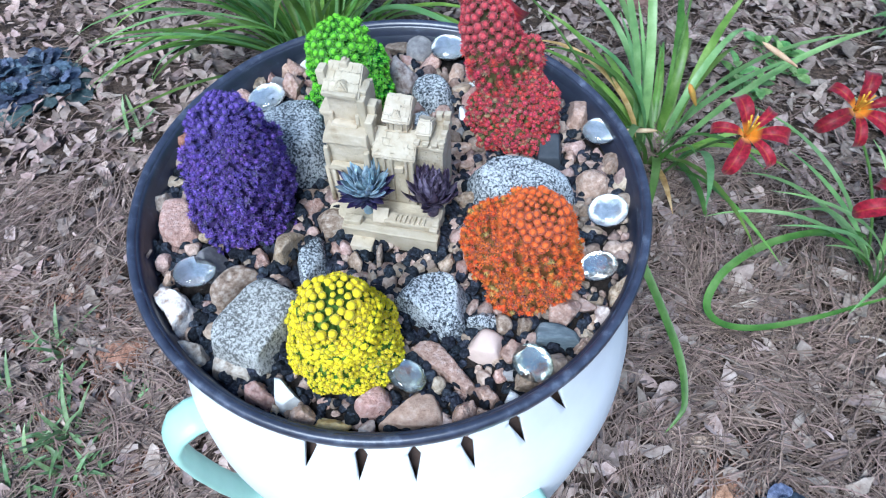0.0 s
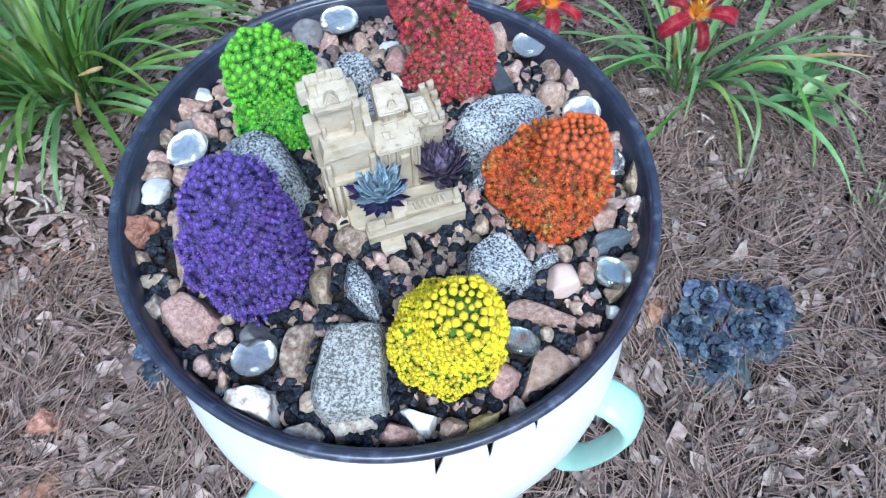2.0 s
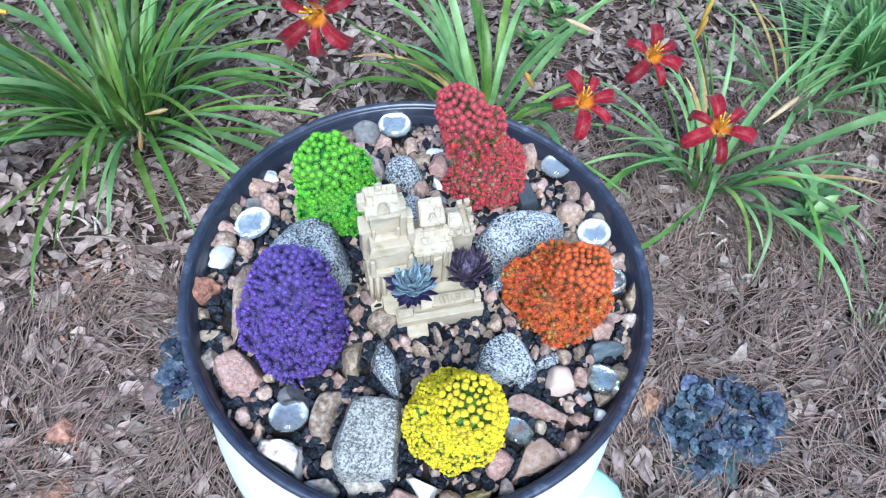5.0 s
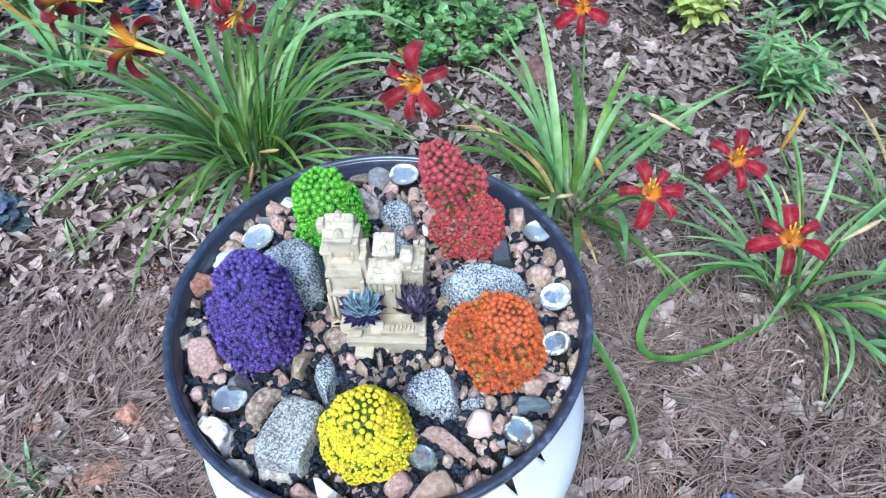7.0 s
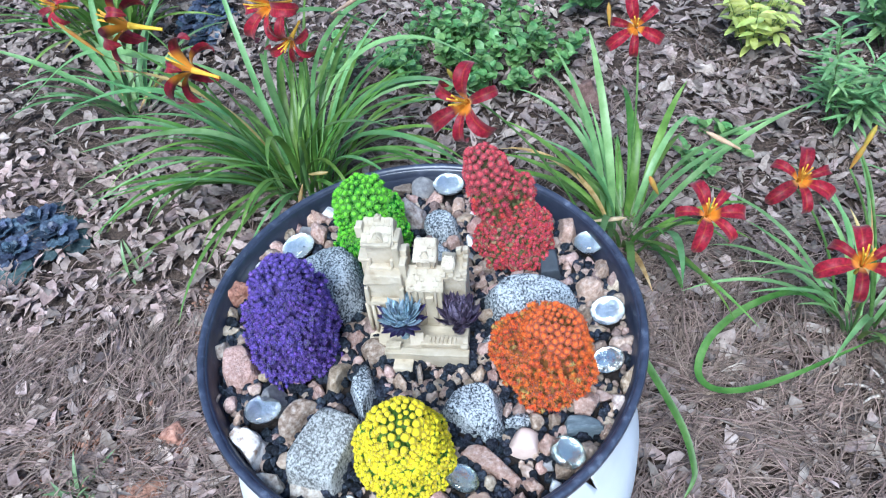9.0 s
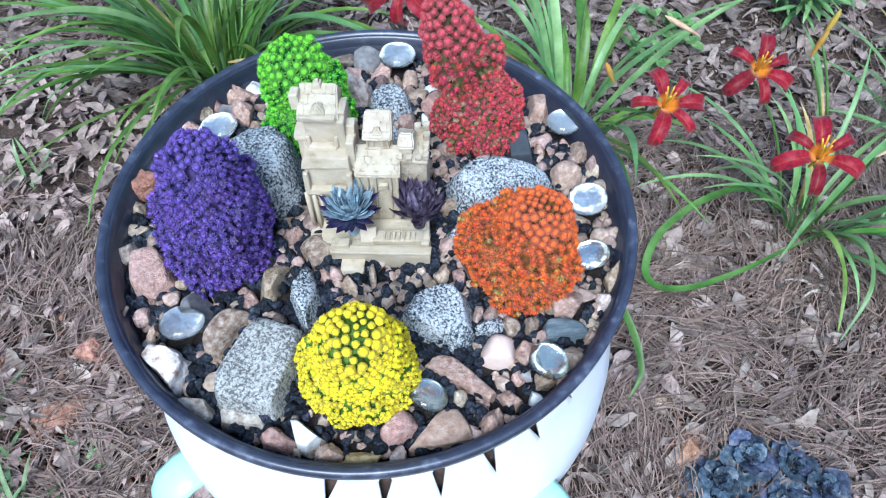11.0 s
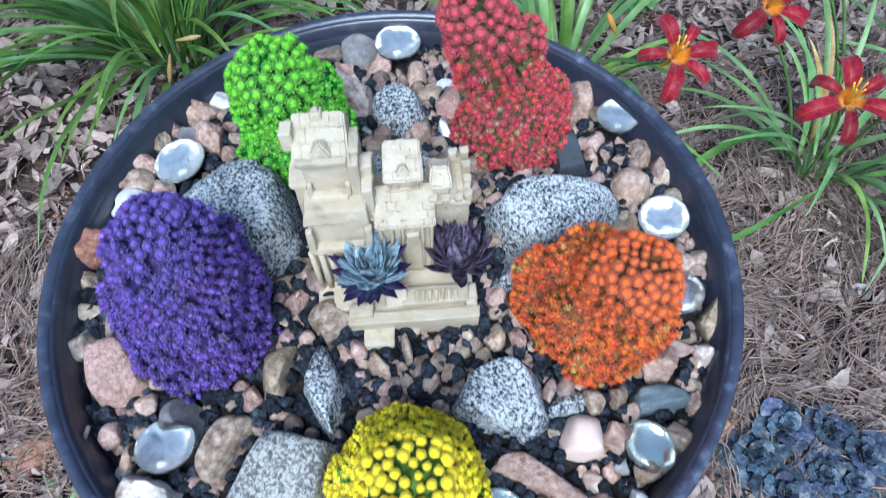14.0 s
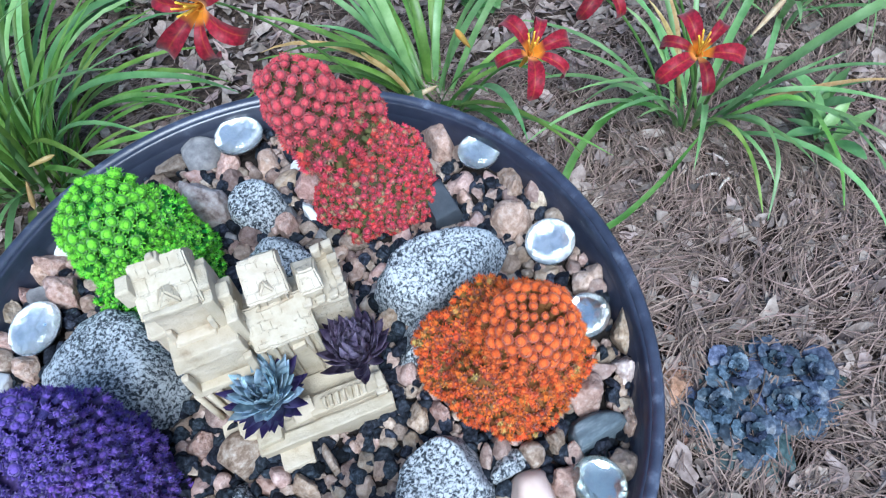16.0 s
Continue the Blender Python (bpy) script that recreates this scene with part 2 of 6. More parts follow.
def petal_material(name, gold):
    """Deep red, golden towards the throat, with a paler midrib."""
    m, p = blank(name)
    co = node(m, "TexCoord")
    axes = node(m, "SeparateXYZ")
    wire(m, co, "Object", axes, 0)
    grain = node(m, "TexNoise", Scale=160, Detail=4)
    wire(m, co, "Object", grain, "Vector")
    red = ramp(m, [(0.3, (0.14, 0.003, 0.012)), (0.55, (0.27, 0.006, 0.022)), (0.75, (0.4, 0.016, 0.042))])
    wire(m, grain, "Fac", red, "Fac")
    away = node(m, "MapRange", From_Min=gold[0], From_Max=gold[1], To_Min=1.0, To_Max=0.0)
    wire(m, axes, "Y", away, "Value")
    side = node(m, "Math")
    side.operation = "ABSOLUTE"
    wire(m, axes, "X", side, 0)
    rib = node(m, "MapRange", From_Min=0.0004, From_Max=0.0014, To_Min=0.14, To_Max=0.0)
    wire(m, side, 0, rib, "Value")
    most = node(m, "Math")
    most.operation = "MAXIMUM"
    wire(m, away, 0, most, 0)
    wire(m, rib, 0, most, 1)
    mix = node(m, "MixRGB")
    wire(m, most, 0, mix, 0)
    wire(m, red, "Color", mix, 1)
    mix.inputs[2].default_value = (0.7, 0.26, 0.01, 1)
    info = node(m, "ObjectInfo")
    light = node(m, "MapRange", To_Min=0.75, To_Max=1.25)
    wire(m, info, "Random", light, "Value")
    tone = node(m, "HueSaturation")
    wire(m, light, 0, tone, "Value")
    wire(m, mix, 0, tone, "Color")
    wire(m, tone, 0, p, "Base Color")
    p.inputs["Roughness"].default_value = 0.5
    p.inputs["Specular IOR Level"].default_value = 0.3
    p.inputs["Sheen Weight"].default_value = 0.2
    clear, blend = node(m, "BsdfTranslucent"), node(m, "MixShader", Fac=0.25)
    wire(m, tone, 0, clear, "Color")
    wire(m, p, 0, blend, 1)
    wire(m, clear, 0, blend, 2)
    wire(m, blend, 0, m.node_tree.nodes["Material Output"], "Surface")
    return m


PETAL = petal_material("daylily petal", (0.009, 0.017))
PETAL_BACK = petal_material("daylily petal back", (0.022, 0.036))


def glass_material(name, clear):
    m, p = blank(name)
    p.inputs["Base Color"].default_value = (0.93, 0.97, 0.98, 1)
    p.inputs["Roughness"].default_value = 0.02
    p.inputs["IOR"].default_value = 1.5
    p.inputs["Transmission Weight"].default_value = clear
    return m


GLASS = glass_material("clear glass", 1.0)


def reflector_material(name, metal, rough, tint):
    """A wavy metallic sheet added under a clear glass gem, to give it the sky's brightness."""
    m, p = blank(name)
    co = node(m, "TexCoord")
    grain = node(m, "TexNoise", Scale=240, Detail=3)
    wire(m, co, "Object", grain, "Vector")
    colour = ramp(m, [(0.36, tuple(0.84 * c for c in tint)), (0.5, tint), (0.68, tuple(0.92 * c for c in tint))])
    wire(m, grain, "Fac", colour, "Fac")
    wire(m, colour, "Color", p, "Base Color")
    p.inputs["Metallic"].default_value = metal
    p.inputs["Roughness"].default_value = rough
    relief = node(m, "Bump", Strength=0.35, Distance=0.002)
    wire(m, grain, "Fac", relief, "Height")
    wire(m, relief, 0, p, "Normal")
    return m


# Added reflectors of three strengths; the gems themselves are plain clear glass.
PEARL = reflector_material("pearly gem reflector", 0.7, 0.22, (0.97, 0.98, 0.98))
SILVER = reflector_material("silvery gem reflector", 0.85, 0.16, (0.95, 0.94, 0.91))
THIN = reflector_material("dim gem reflector", 0.75, 0.12, (0.72, 0.76, 0.72))

# ---- building helpers ----
RIM, SOIL_Z = 0.82, 0.797


def part(name, data, material, parent, label="", m=None):
    """Links a bmesh or a mesh as one object under a thing or a part."""
    if isinstance(data, bmesh.types.BMesh):
        me = bpy.data.meshes.new(name)
        data.to_mesh(me)
        data.free()
    else:
        me = data
    if material and not me.materials:
        me.materials.append(material)
    ob = new(name, me)
    ob.parent = parent
    if m is not None:
        ob.matrix_basis = m
    if label:
        tagged(ob, label)
    return ob


def thing(name, m, label, category, group="", kind=""):
    ob = new(name)
    ob.empty_display_size = 0.01
    ob.matrix_basis = m
    return tagged(ob, label, category, group, kind)


def smooth(me):
    me.polygons.foreach_set("use_smooth", [True] * len(me.polygons))
    return me


def raw_mesh(name, verts, faces, soft=True):
    me = bpy.data.meshes.new(name)
    me.from_pydata([tuple(v) for v in verts], [], [tuple(f) for f in faces])
    if soft:
        smooth(me)
    return me


def many(name, template, faces, matrices, slots=None, soft=True):
    """One mesh of many copies of a template; matrices is an array n x 4 x 4."""
    v, n = np.array(template, float), len(matrices)
    all_v = np.einsum("nij,vj->nvi", matrices[:, :3, :3], v) + matrices[:, None, :3, 3]
    size = len(faces[0])
    f = np.array(faces)[None] + (np.arange(n) * len(v))[:, None, None]
    me = bpy.data.meshes.new(name)
    me.vertices.add(n * len(v))
    me.vertices.foreach_set("co", all_v.reshape(-1))
    me.loops.add(f.size)
    me.loops.foreach_set("vertex_index", f.reshape(-1))
    me.polygons.add(n * len(faces))
    me.polygons.foreach_set("loop_start", np.arange(n * len(faces)) * size)
    if slots is not None:
        me.polygons.foreach_set("material_index", np.tile(np.array(slots), n))
    me.polygons.foreach_set("use_smooth", np.full(n * len(faces), soft))
    me.update(calc_edges=True)
    me.validate()
    return me


def turns(rng, n, tilt):
    """Random rotations: a full turn about z after a tilt of about so many radians."""
    yaw, tx, ty = rng.uniform(0, 2 * np.pi, n), rng.normal(0, tilt, n), rng.normal(0, tilt, n)
    cz, sz, cx, sx, cy, sy = np.cos(yaw), np.sin(yaw), np.cos(tx), np.sin(tx), np.cos(ty), np.sin(ty)
    one, nil = np.ones(n), np.zeros(n)
    rz = np.array([[cz, -sz, nil], [sz, cz, nil], [nil, nil, one]]).transpose(2, 0, 1)
    rx = np.array([[one, nil, nil], [nil, cx, -sx], [nil, sx, cx]]).transpose(2, 0, 1)
    ry = np.array([[cy, nil, sy], [nil, one, nil], [-sy, nil, cy]]).transpose(2, 0, 1)
    return rz @ rx @ ry


def placed(rotation, scale, where):
    m = np.tile(np.eye(4), (len(where), 1, 1))
    m[:, :3, :3] = rotation * np.asarray(scale)[:, None, :]
    m[:, :3, 3] = where
    return m


def ico(level):
    bm = bmesh.new()
    bmesh.ops.create_icosphere(bm, subdivisions=level, radius=1)
    v = [tuple(x.co) for x in bm.verts]
    f = [tuple(x.index for x in y.verts) for y in bm.faces]
    bm.free()
    return np.array(v), f


def revolve(profile, steps=96, closed=False):
    bm = bmesh.new()
    rings = [[bm.verts.new((r * math.cos(2 * math.pi * k / steps), r * math.sin(2 * math.pi * k / steps), z)) for k in range(steps)] for r, z in profile]
    pairs = list(zip(rings, rings[1:] + ([rings[0]] if closed else [])))
    for a, b in (pairs if closed else pairs[: len(rings) - 1]):
        for k in range(steps):
            bm.faces.new((a[k], a[(k + 1) % steps], b[(k + 1) % steps], b[k])).smooth = True
    return bm


def tube(points, radius, sides=8, taper=1.0):
    bm = bmesh.new()
    pts = [Vector(p) for p in points]
    rings = []
    side = None
    for i, p in enumerate(pts):
        way = (pts[min(i + 1, len(pts) - 1)] - pts[max(i - 1, 0)]).normalized()
        if side is None:
            side = way.orthogonal().normalized()
        side = (side - way * side.dot(way)).normalized()
        up = way.cross(side)
        r = radius * (1 + (taper - 1) * i / (len(pts) - 1))
        rings.append([bm.verts.new(p + r * (math.cos(2 * math.pi * k / sides) * side + math.sin(2 * math.pi * k / sides) * up)) for k in range(sides)])
    for a, b in zip(rings, rings[1:]):
        for k in range(sides):
            bm.faces.new((a[k], a[(k + 1) % sides], b[(k + 1) % sides], b[k])).smooth = True
    bm.faces.new(rings[0][::-1])
    bm.faces.new(rings[-1])
    return bm


def curve_points(a, b, c, n=12):
    a, b, c = Vector(a), Vector(b), Vector(c)
    return [(1 - t) ** 2 * a + 2 * t * (1 - t) * b + t * t * c for t in (k / n for k in range(n + 1))]


# ---- ground ----
bm = bmesh.new()
for x, y in ((-200, -200), (200, -200), (200, 200), (-200, 200)):
    bm.verts.new((x, y, -0.004))
bm.faces.new(bm.verts)
ground = part("ground", bm, GROUND, None)
tagged(ground, "reddish clay ground under leaf and pine straw mulch", "ground", kind="structure")
rng = np.random.default_rng(7)


def litter_spots(n, near=1.0):
    """Random places on the bed round the pot, denser close by."""
    out = []
    while len(out) < n:
        x, y = rng.uniform(-2.6, 2.9), rng.uniform(-1.2, 3.5)
        rim = min(x + 2.6, 2.9 - x, y + 1.2, 3.5 - y)
        if math.hypot(x, y) > 0.2 and rng.random() < (rim + 0.15 * math.sin(7 * x) * math.cos(6 * y)) / 0.6 and (math.hypot(x - 0.1, y - 0.4) < 1.4 or rng.random() < near):
            out.append((x, y))
    return np.array(out)


def leaf_template(seed, wide):
    """A dry fallen leaf or torn piece of one: uneven outline, folded along its rib, crumpled."""
    r = random.Random(seed)
    v, f = [], []
    bow, fold, twist, side = r.uniform(-0.14, 0.2), r.uniform(0.1, 0.7), r.uniform(-0.9, 0.9), r.uniform(-0.16, 0.16)
    peak = r.uniform(0.35, 0.65)
    for i in range(6):
        t = i / 5
        bulge = math.sin(math.pi * (t / peak / 2 if t < peak else 0.5 + (t - peak) / (1 - peak) / 2)) ** 0.75 * 0.94 + 0.06
        for k in (-1, 0, 1):
            w = wide * bulge * r.uniform(0.62, 1.3)
            v.append((k * w + side * math.sin(math.pi * t), t - 0.5 + (r.uniform(-0.06, 0.06) if k else 0), bow * (2 * t - 1) ** 2 + abs(k) * w * fold + twist * k * w * (t - 0.5) + r.uniform(-0.03, 0.03)))
    for i in range(5):
        for k in range(2):
            a = i * 3 + k
            f.append((a, a + 1, a + 4, a + 3))
    return v, f


def heading_at(x, y):
    """The lie of the pine straw, which was raked and washed into swathes."""
    return 2.6 * noise.noise(Vector((1.9 * x, 1.9 * y, 3.0))) + 1.2 * noise.noise(Vector((5.0 * x, 5.0 * y, 7.0))) + 0.5


for number, wide in enumerate((0.11, 0.17, 0.22, 0.14, 0.28, 0.19)):
    n = 6000
    spot = litter_spots(n, 0.7)
    size = rng.uniform(0.024, 0.074, n) * np.where(rng.random(n) < 0.45, 0.5, 1.0)
    where = np.c_[spot, rng.uniform(0.0, 0.034, n)]
    v, f = leaf_template(40 + number, wide)
    m = placed(turns(rng, n, 0.36), np.c_[size, size, size], where)
    # pinkish brown leaves on the clay at one side of the pot, greyer ones on the rest of the bed
    edge = spot[:, 0] + 0.25 * np.sin(5 * spot[:, 1]) + rng.normal(0, 0.12, n)
    brown = (edge < -0.12) & (spot[:, 1] < 1.1 + 0.2 * np.sin(4 * spot[:, 0]))
    for name, some, material, label in (("leaf_litter", ~brown, LITTER, "brown and grey fallen leaves lying on the bed"), ("brown_leaf_litter", brown, LITTER_BROWN, "reddish brown dry leaves lying on the clay")):
        me = many(name, v, f, m[some])
        me.materials.append(material)
        tagged(new(name, me), label, "leaf litter", kind="stuff")

# pine straw: needles in swathes, bowed, in bundles of three
n = 26000
spot = litter_spots(n, 0.2)
thick = np.array([0.5 + 0.9 * noise.noise(Vector((2.6 * x, 2.6 * y, 11.0))) for x, y in spot])
thin = rng.random(n) < np.where((spot[:, 0] > 0.25) & (spot[:, 1] < 0.75) | (spot[:, 1] < 0.62), 0.5 + 0.75 * thick, 0.35 * thick)
spot = np.repeat(spot[thin], 3, axis=0)
n = len(spot)
lie = np.array([heading_at(x, y) for x, y in spot]) + np.repeat(rng.normal(0, 0.65, n // 3), 3) + rng.normal(0, 0.09, n)
f = [(2 * i, 2 * i + 1, 2 * i + 3, 2 * i + 2) for i in range(4)]
for bow in (-0.1, 0.03, 0.12):
    v = [(k * 0.5, t - 0.5, 0.0) for t in (0, 0.25, 0.5, 0.75, 1) for k in (-1, 1)]
    some = rng.random(n) < 0.36
    q = int(some.sum())
    length, wide = rng.uniform(0.04, 0.14, q), rng.uniform(0.0012, 0.0024, q)
    me = many("pine_straw", v, f, placed(turns(rng, q, 0.0), np.ones((q, 3)), np.zeros((q, 3))))
    pts = np.array(v)
    c, d, tip = np.cos(lie[some]), np.sin(lie[some]), rng.normal(0, 0.07, q)
    along = pts[None, :, 1] * length[:, None]
    across = pts[None, :, 0] * wide[:, None] + bow * length[:, None] * (1 - 4 * pts[None, :, 1] ** 2)
    x = spot[some][:, 0:1] + c[:, None] * along - d[:, None] * across
    y = spot[some][:, 1:2] + d[:, None] * along + c[:, None] * across
    z = rng.uniform(0.014, 0.042, q)[:, None] + tip[:, None] * along - 0.1 * length[:, None] * (2 * pts[None, :, 1]) ** 2 * rng.uniform(0, 0.6, q)[:, None]
    me.vertices.foreach_set("co", np.stack((x, y, np.maximum(z, 0.004)), axis=2).reshape(-1))
    me.update()
    me.materials.append(NEEDLE)
    tagged(new("pine_straw", me), "dry brown pine needles strewn over the fallen leaves", "pine straw", kind="stuff")

# larger fallen leaves that lie on top
fallen = [smooth(raw_mesh("fallen_leaf", *leaf_template(90 + k, w))) for k, w in enumerate((0.2, 0.26, 0.16, 0.3, 0.22, 0.13, 0.24))]
for me in fallen:
    me.materials.append(LITTER_TOP)
for number, (x, y) in enumerate(litter_spots(300, 0.15)):
    size = rng.uniform(0.03, 0.068)
    ob = new("fallen_leaf", fallen[number % 7])
    ob.matrix_basis = pose(x, y, 0.03, rng.normal(0, 16), rng.normal(0, 16), rng.uniform(0, 360)) @ Matrix.Diagonal((size, size, size, 1))
    tagged(ob, "dry curled tan leaf fallen on the mulch", "leaf", "fallen leaves")

# crumbs of red clay that lie open between the leaves
r = np.random.default_rng(81)
w, f = ico(1)
w = w * (1 + 0.25 * r.uniform(-1, 1, (len(w), 1)))
n = 1700
patch = np.array(((-0.62, 0.2, 0.1), (-0.7, 0.02, 0.13), (-0.56, -0.02, 0.1), (-0.8, 0.3, 0.1), (-0.5, 0.62, 0.09), (0.52, -0.02, 0.06)))
pick = r.integers(0, len(patch), n)
spot = patch[pick, :2] + r.normal(0, 1, (n, 2)) * patch[pick, 2:] * 0.6
size = r.uniform(0.002, 0.009, n)
near = np.hypot(spot[:, 0], spot[:, 1]) > 0.22
me = many("clay_crumbs", w, f, placed(turns(r, n, 1.0), np.c_[size, size * 0.9, size * 0.7], np.c_[spot, 0.008 + r.uniform(0, 0.014, n)])[near], soft=False)
me.materials.append(BRICK)
tagged(new("clay_crumbs", me), "crumbs of bare reddish clay between the leaves", "clay", kind="stuff")

# ---- the white pot and the black pan ----
pot = thing("plant_pot", pose(0, 0, 0), "tall round white plastic pot with kite-shaped cutouts and mint green handles", "pot")
lower = [(0.18, 0.0), (0.19, 0.1), (0.202, 0.28), (0.21, 0.42), (0.2175, 0.54), (0.2205, 0.61), (0.217, 0.645), (0.2085, 0.671), (0.19925, 0.69)]
CELLS = 30
bm = revolve(lower, CELLS * 8)


def on_pot(angle, z):
    r = 0.194 - 0.35 * (z - 0.705)
    return bm.verts.new((r * math.cos(angle), r * math.sin(angle), z))


# the shoulder: plain panels, and six panels with a kite-shaped hole whose foot leans aside
step = 2 * math.pi / CELLS
LEVELS = (0.69, 0.697, 0.703, 0.711, 0.719, 0.727, 0.733, 0.737, 0.741, 0.744, 0.747, 0.755)
LEANS = {21: -0.2, 22: -0.12, 23: -0.04, 24: 0.1, 25: 0.2, 26: 0.28}
for c in range(CELLS):
    a = c * step - math.radians(3)
    grid = []
    for z in LEVELS:
        half = 0.0
        if c in LEANS and 0.703 <= z <= 0.747:
            half = 0.135 * ((z - 0.703) / 0.034 if z <= 0.737 else (0.747 - z) / 0.01)
        middle = 0.5 + (LEANS[c] * (0.747 - z) / 0.044 if c in LEANS and 0.703 <= z <= 0.747 else 0.0)
        cols = [middle * k / 4 for k in range(4)] + [middle - half, middle + half] + [1 - (1 - middle) * (3 - k) / 4 for k in range(4)]
        cols = [min(q, middle - half) if i < 4 else max(q, middle + half) if i > 5 else q for i, q in enumerate(cols)]
        grid.append(([on_pot(a + q * step, z) for q in cols], half))
    for (low, h0), (high, h1) in zip(grid, grid[1:]):
        for k in range(9):
            if k == 4 and (h0 or h1):
                continue
            bm.faces.new((low[k], low[k + 1], high[k + 1], high[k]))
bmesh.ops.remove_doubles(bm, verts=bm.verts, dist=0.0001)
bmesh.ops.dissolve_degenerate(bm, edges=bm.edges, dist=0.0001)
bmesh.ops.recalc_face_normals(bm, faces=bm.faces)
for face in bm.faces:
    face.smooth = True
body = part("pot_body", bm, WHITE, pot)
thick = body.modifiers.new("wall", "SOLIDIFY")
thick.thickness, thick.offset = 0.003, -1
part("pot_rim", revolve([(0.1735, 0.752), (0.1775, 0.752), (0.1785, 0.756), (0.1765, 0.759), (0.1735, 0.758)], 120, True), WHITE, pot)
part("straw_filling", revolve([(0.0005, 0.744), (0.12, 0.744), (0.162, 0.742), (0.172, 0.725), (0.182, 0.705), (0.188, 0.68), (0.188, 0.6), (0.0005, 0.6)], 64), NEEDLE, pot, "dry straw packed inside the pot")
for angle in (214.5, -58.5):
    way = Vector((math.cos(radians(angle)), math.sin(radians(angle)), 0))
    track = [way * r + Vector((0, 0, z)) for r, z in ((0.207, 0.632), (0.226, 0.636), (0.242, 0.63), (0.252, 0.614), (0.256, 0.59), (0.256, 0.54), (0.252, 0.48), (0.245, 0.42), (0.232, 0.38), (0.2, 0.36))]
    bm = tube(track, 0.0078, 14)
    across = Vector((0, 0, 1)).cross(way)
    for v in bm.verts:
        v.co += across * v.co.dot(across) * 1.5
    part("handle", bm, MINT, pot, "mint green loop handle")

pan = thing("planter_pan", pose(0, 0, 0), "wide black plastic pan filled with gravel, set in the white pot", "planter")
part("pan_shell", revolve([(0.0005, 0.748), (0.16, 0.748), (0.176, 0.752), (0.186, 0.79), (0.1905, 0.812), (0.1945, 0.814), (0.1945, 0.8185), (0.191, 0.8165), (0.1885, 0.8), (0.183, 0.77), (0.0005, 0.76)], 128), PAN, pan)
part("pan_lip", revolve([(0.192, 0.8165), (0.1945, 0.8192), (0.1975, 0.8205), (0.1995, 0.819), (0.2, 0.8165), (0.1998, 0.811), (0.1985, 0.8095), (0.1965, 0.8105), (0.1955, 0.813), (0.1935, 0.8142)], 160, True), PAN_LIP, pan, "worn rolled lip with sky sheen in its colour")
part("soil", revolve([(0.0005, SOIL_Z + 0.002), (0.08, SOIL_Z), (0.15, SOIL_Z - 0.002), (0.1875, SOIL_Z - 0.006)], 64), SOIL, pan, "dark soil under the gravel")


def soil_at(x, y):
    r = math.hypot(x, y)
    return SOIL_Z + 0.001 - 0.006 * max(0.0, (r - 0.09) / 0.095) ** 1.5


# ---- stones in the pan ----
BASE_V, BASE_F = ico(4)
SMALL_V, SMALL_F = ico(3)
TAKEN = []
LABELS = {
    "granite_rock": "speckled black and white granite rock bedded in gravel",
    "pink_rock": "rough pinkish stone bedded in the gravel",
    "pink_slab": "flat pink stone slab lying in the gravel",
    "pale_rock": "pale mottled stone lying in the gravel",
    "tan_rock": "angular tan stone lying in the gravel",
    "ochre_rock": "ochre yellow stone at the rim of the pan",
    "brown_cobble": "smooth brown cobble lying in the gravel",
    "grey_cobble": "rounded grey cobble lying in the gravel",
    "white_rock": "rough white rock with rusty patches",
    "white_shard": "white quartz shard lying in the gravel",
    "pink_pebble": "smooth pale pink pebble in the gravel",
    "tan_pebble": "small tan pebble in the gravel",
    "slate_pebble": "smooth blue grey slate pebble in the gravel",
    "red_lava": "rough reddish lava stone beside the pan wall",
}
ROUND = {"brown_cobble", "grey_cobble", "pink_pebble", "slate_pebble", "tan_pebble"}


def rock_shape(seed, a, b, h, facets, rough, box):
    """A stone: a ball squared up, cut by chance planes, and roughened."""
    r = random.Random(seed)
    big = max(a, b) > 0.0075
    v = (BASE_V if big else SMALL_V).copy()
    v = np.sign(v) * np.abs(v) ** box
    v /= np.abs(v).max(0)
    for _ in range(facets):
        d = Vector((r.uniform(-1, 1), r.uniform(-1, 1), r.uniform(-0.6, 1.0))).normalized()
        d = np.array(d)
        over = np.maximum(v @ d - r.uniform(0.5, 0.92), 0)
        v -= over[:, None] * d
    v = (v - (v.max(0) + v.min(0)) / 2) / ((v.max(0) - v.min(0)) / 2)
    off = Vector((r.uniform(0, 50), r.uniform(0, 50), r.uniform(0, 50)))
    for i, p in enumerate(v):
        q = Vector(p)
        v[i] = p * (1 + rough * noise.noise(q * 1.7 + off) + 0.5 * rough * noise.noise(q * 4.5 + off) + 0.45 * rough * noise.noise(q * 11 + off))
    return v * np.array((a, b, h)), BASE_F if big else SMALL_F


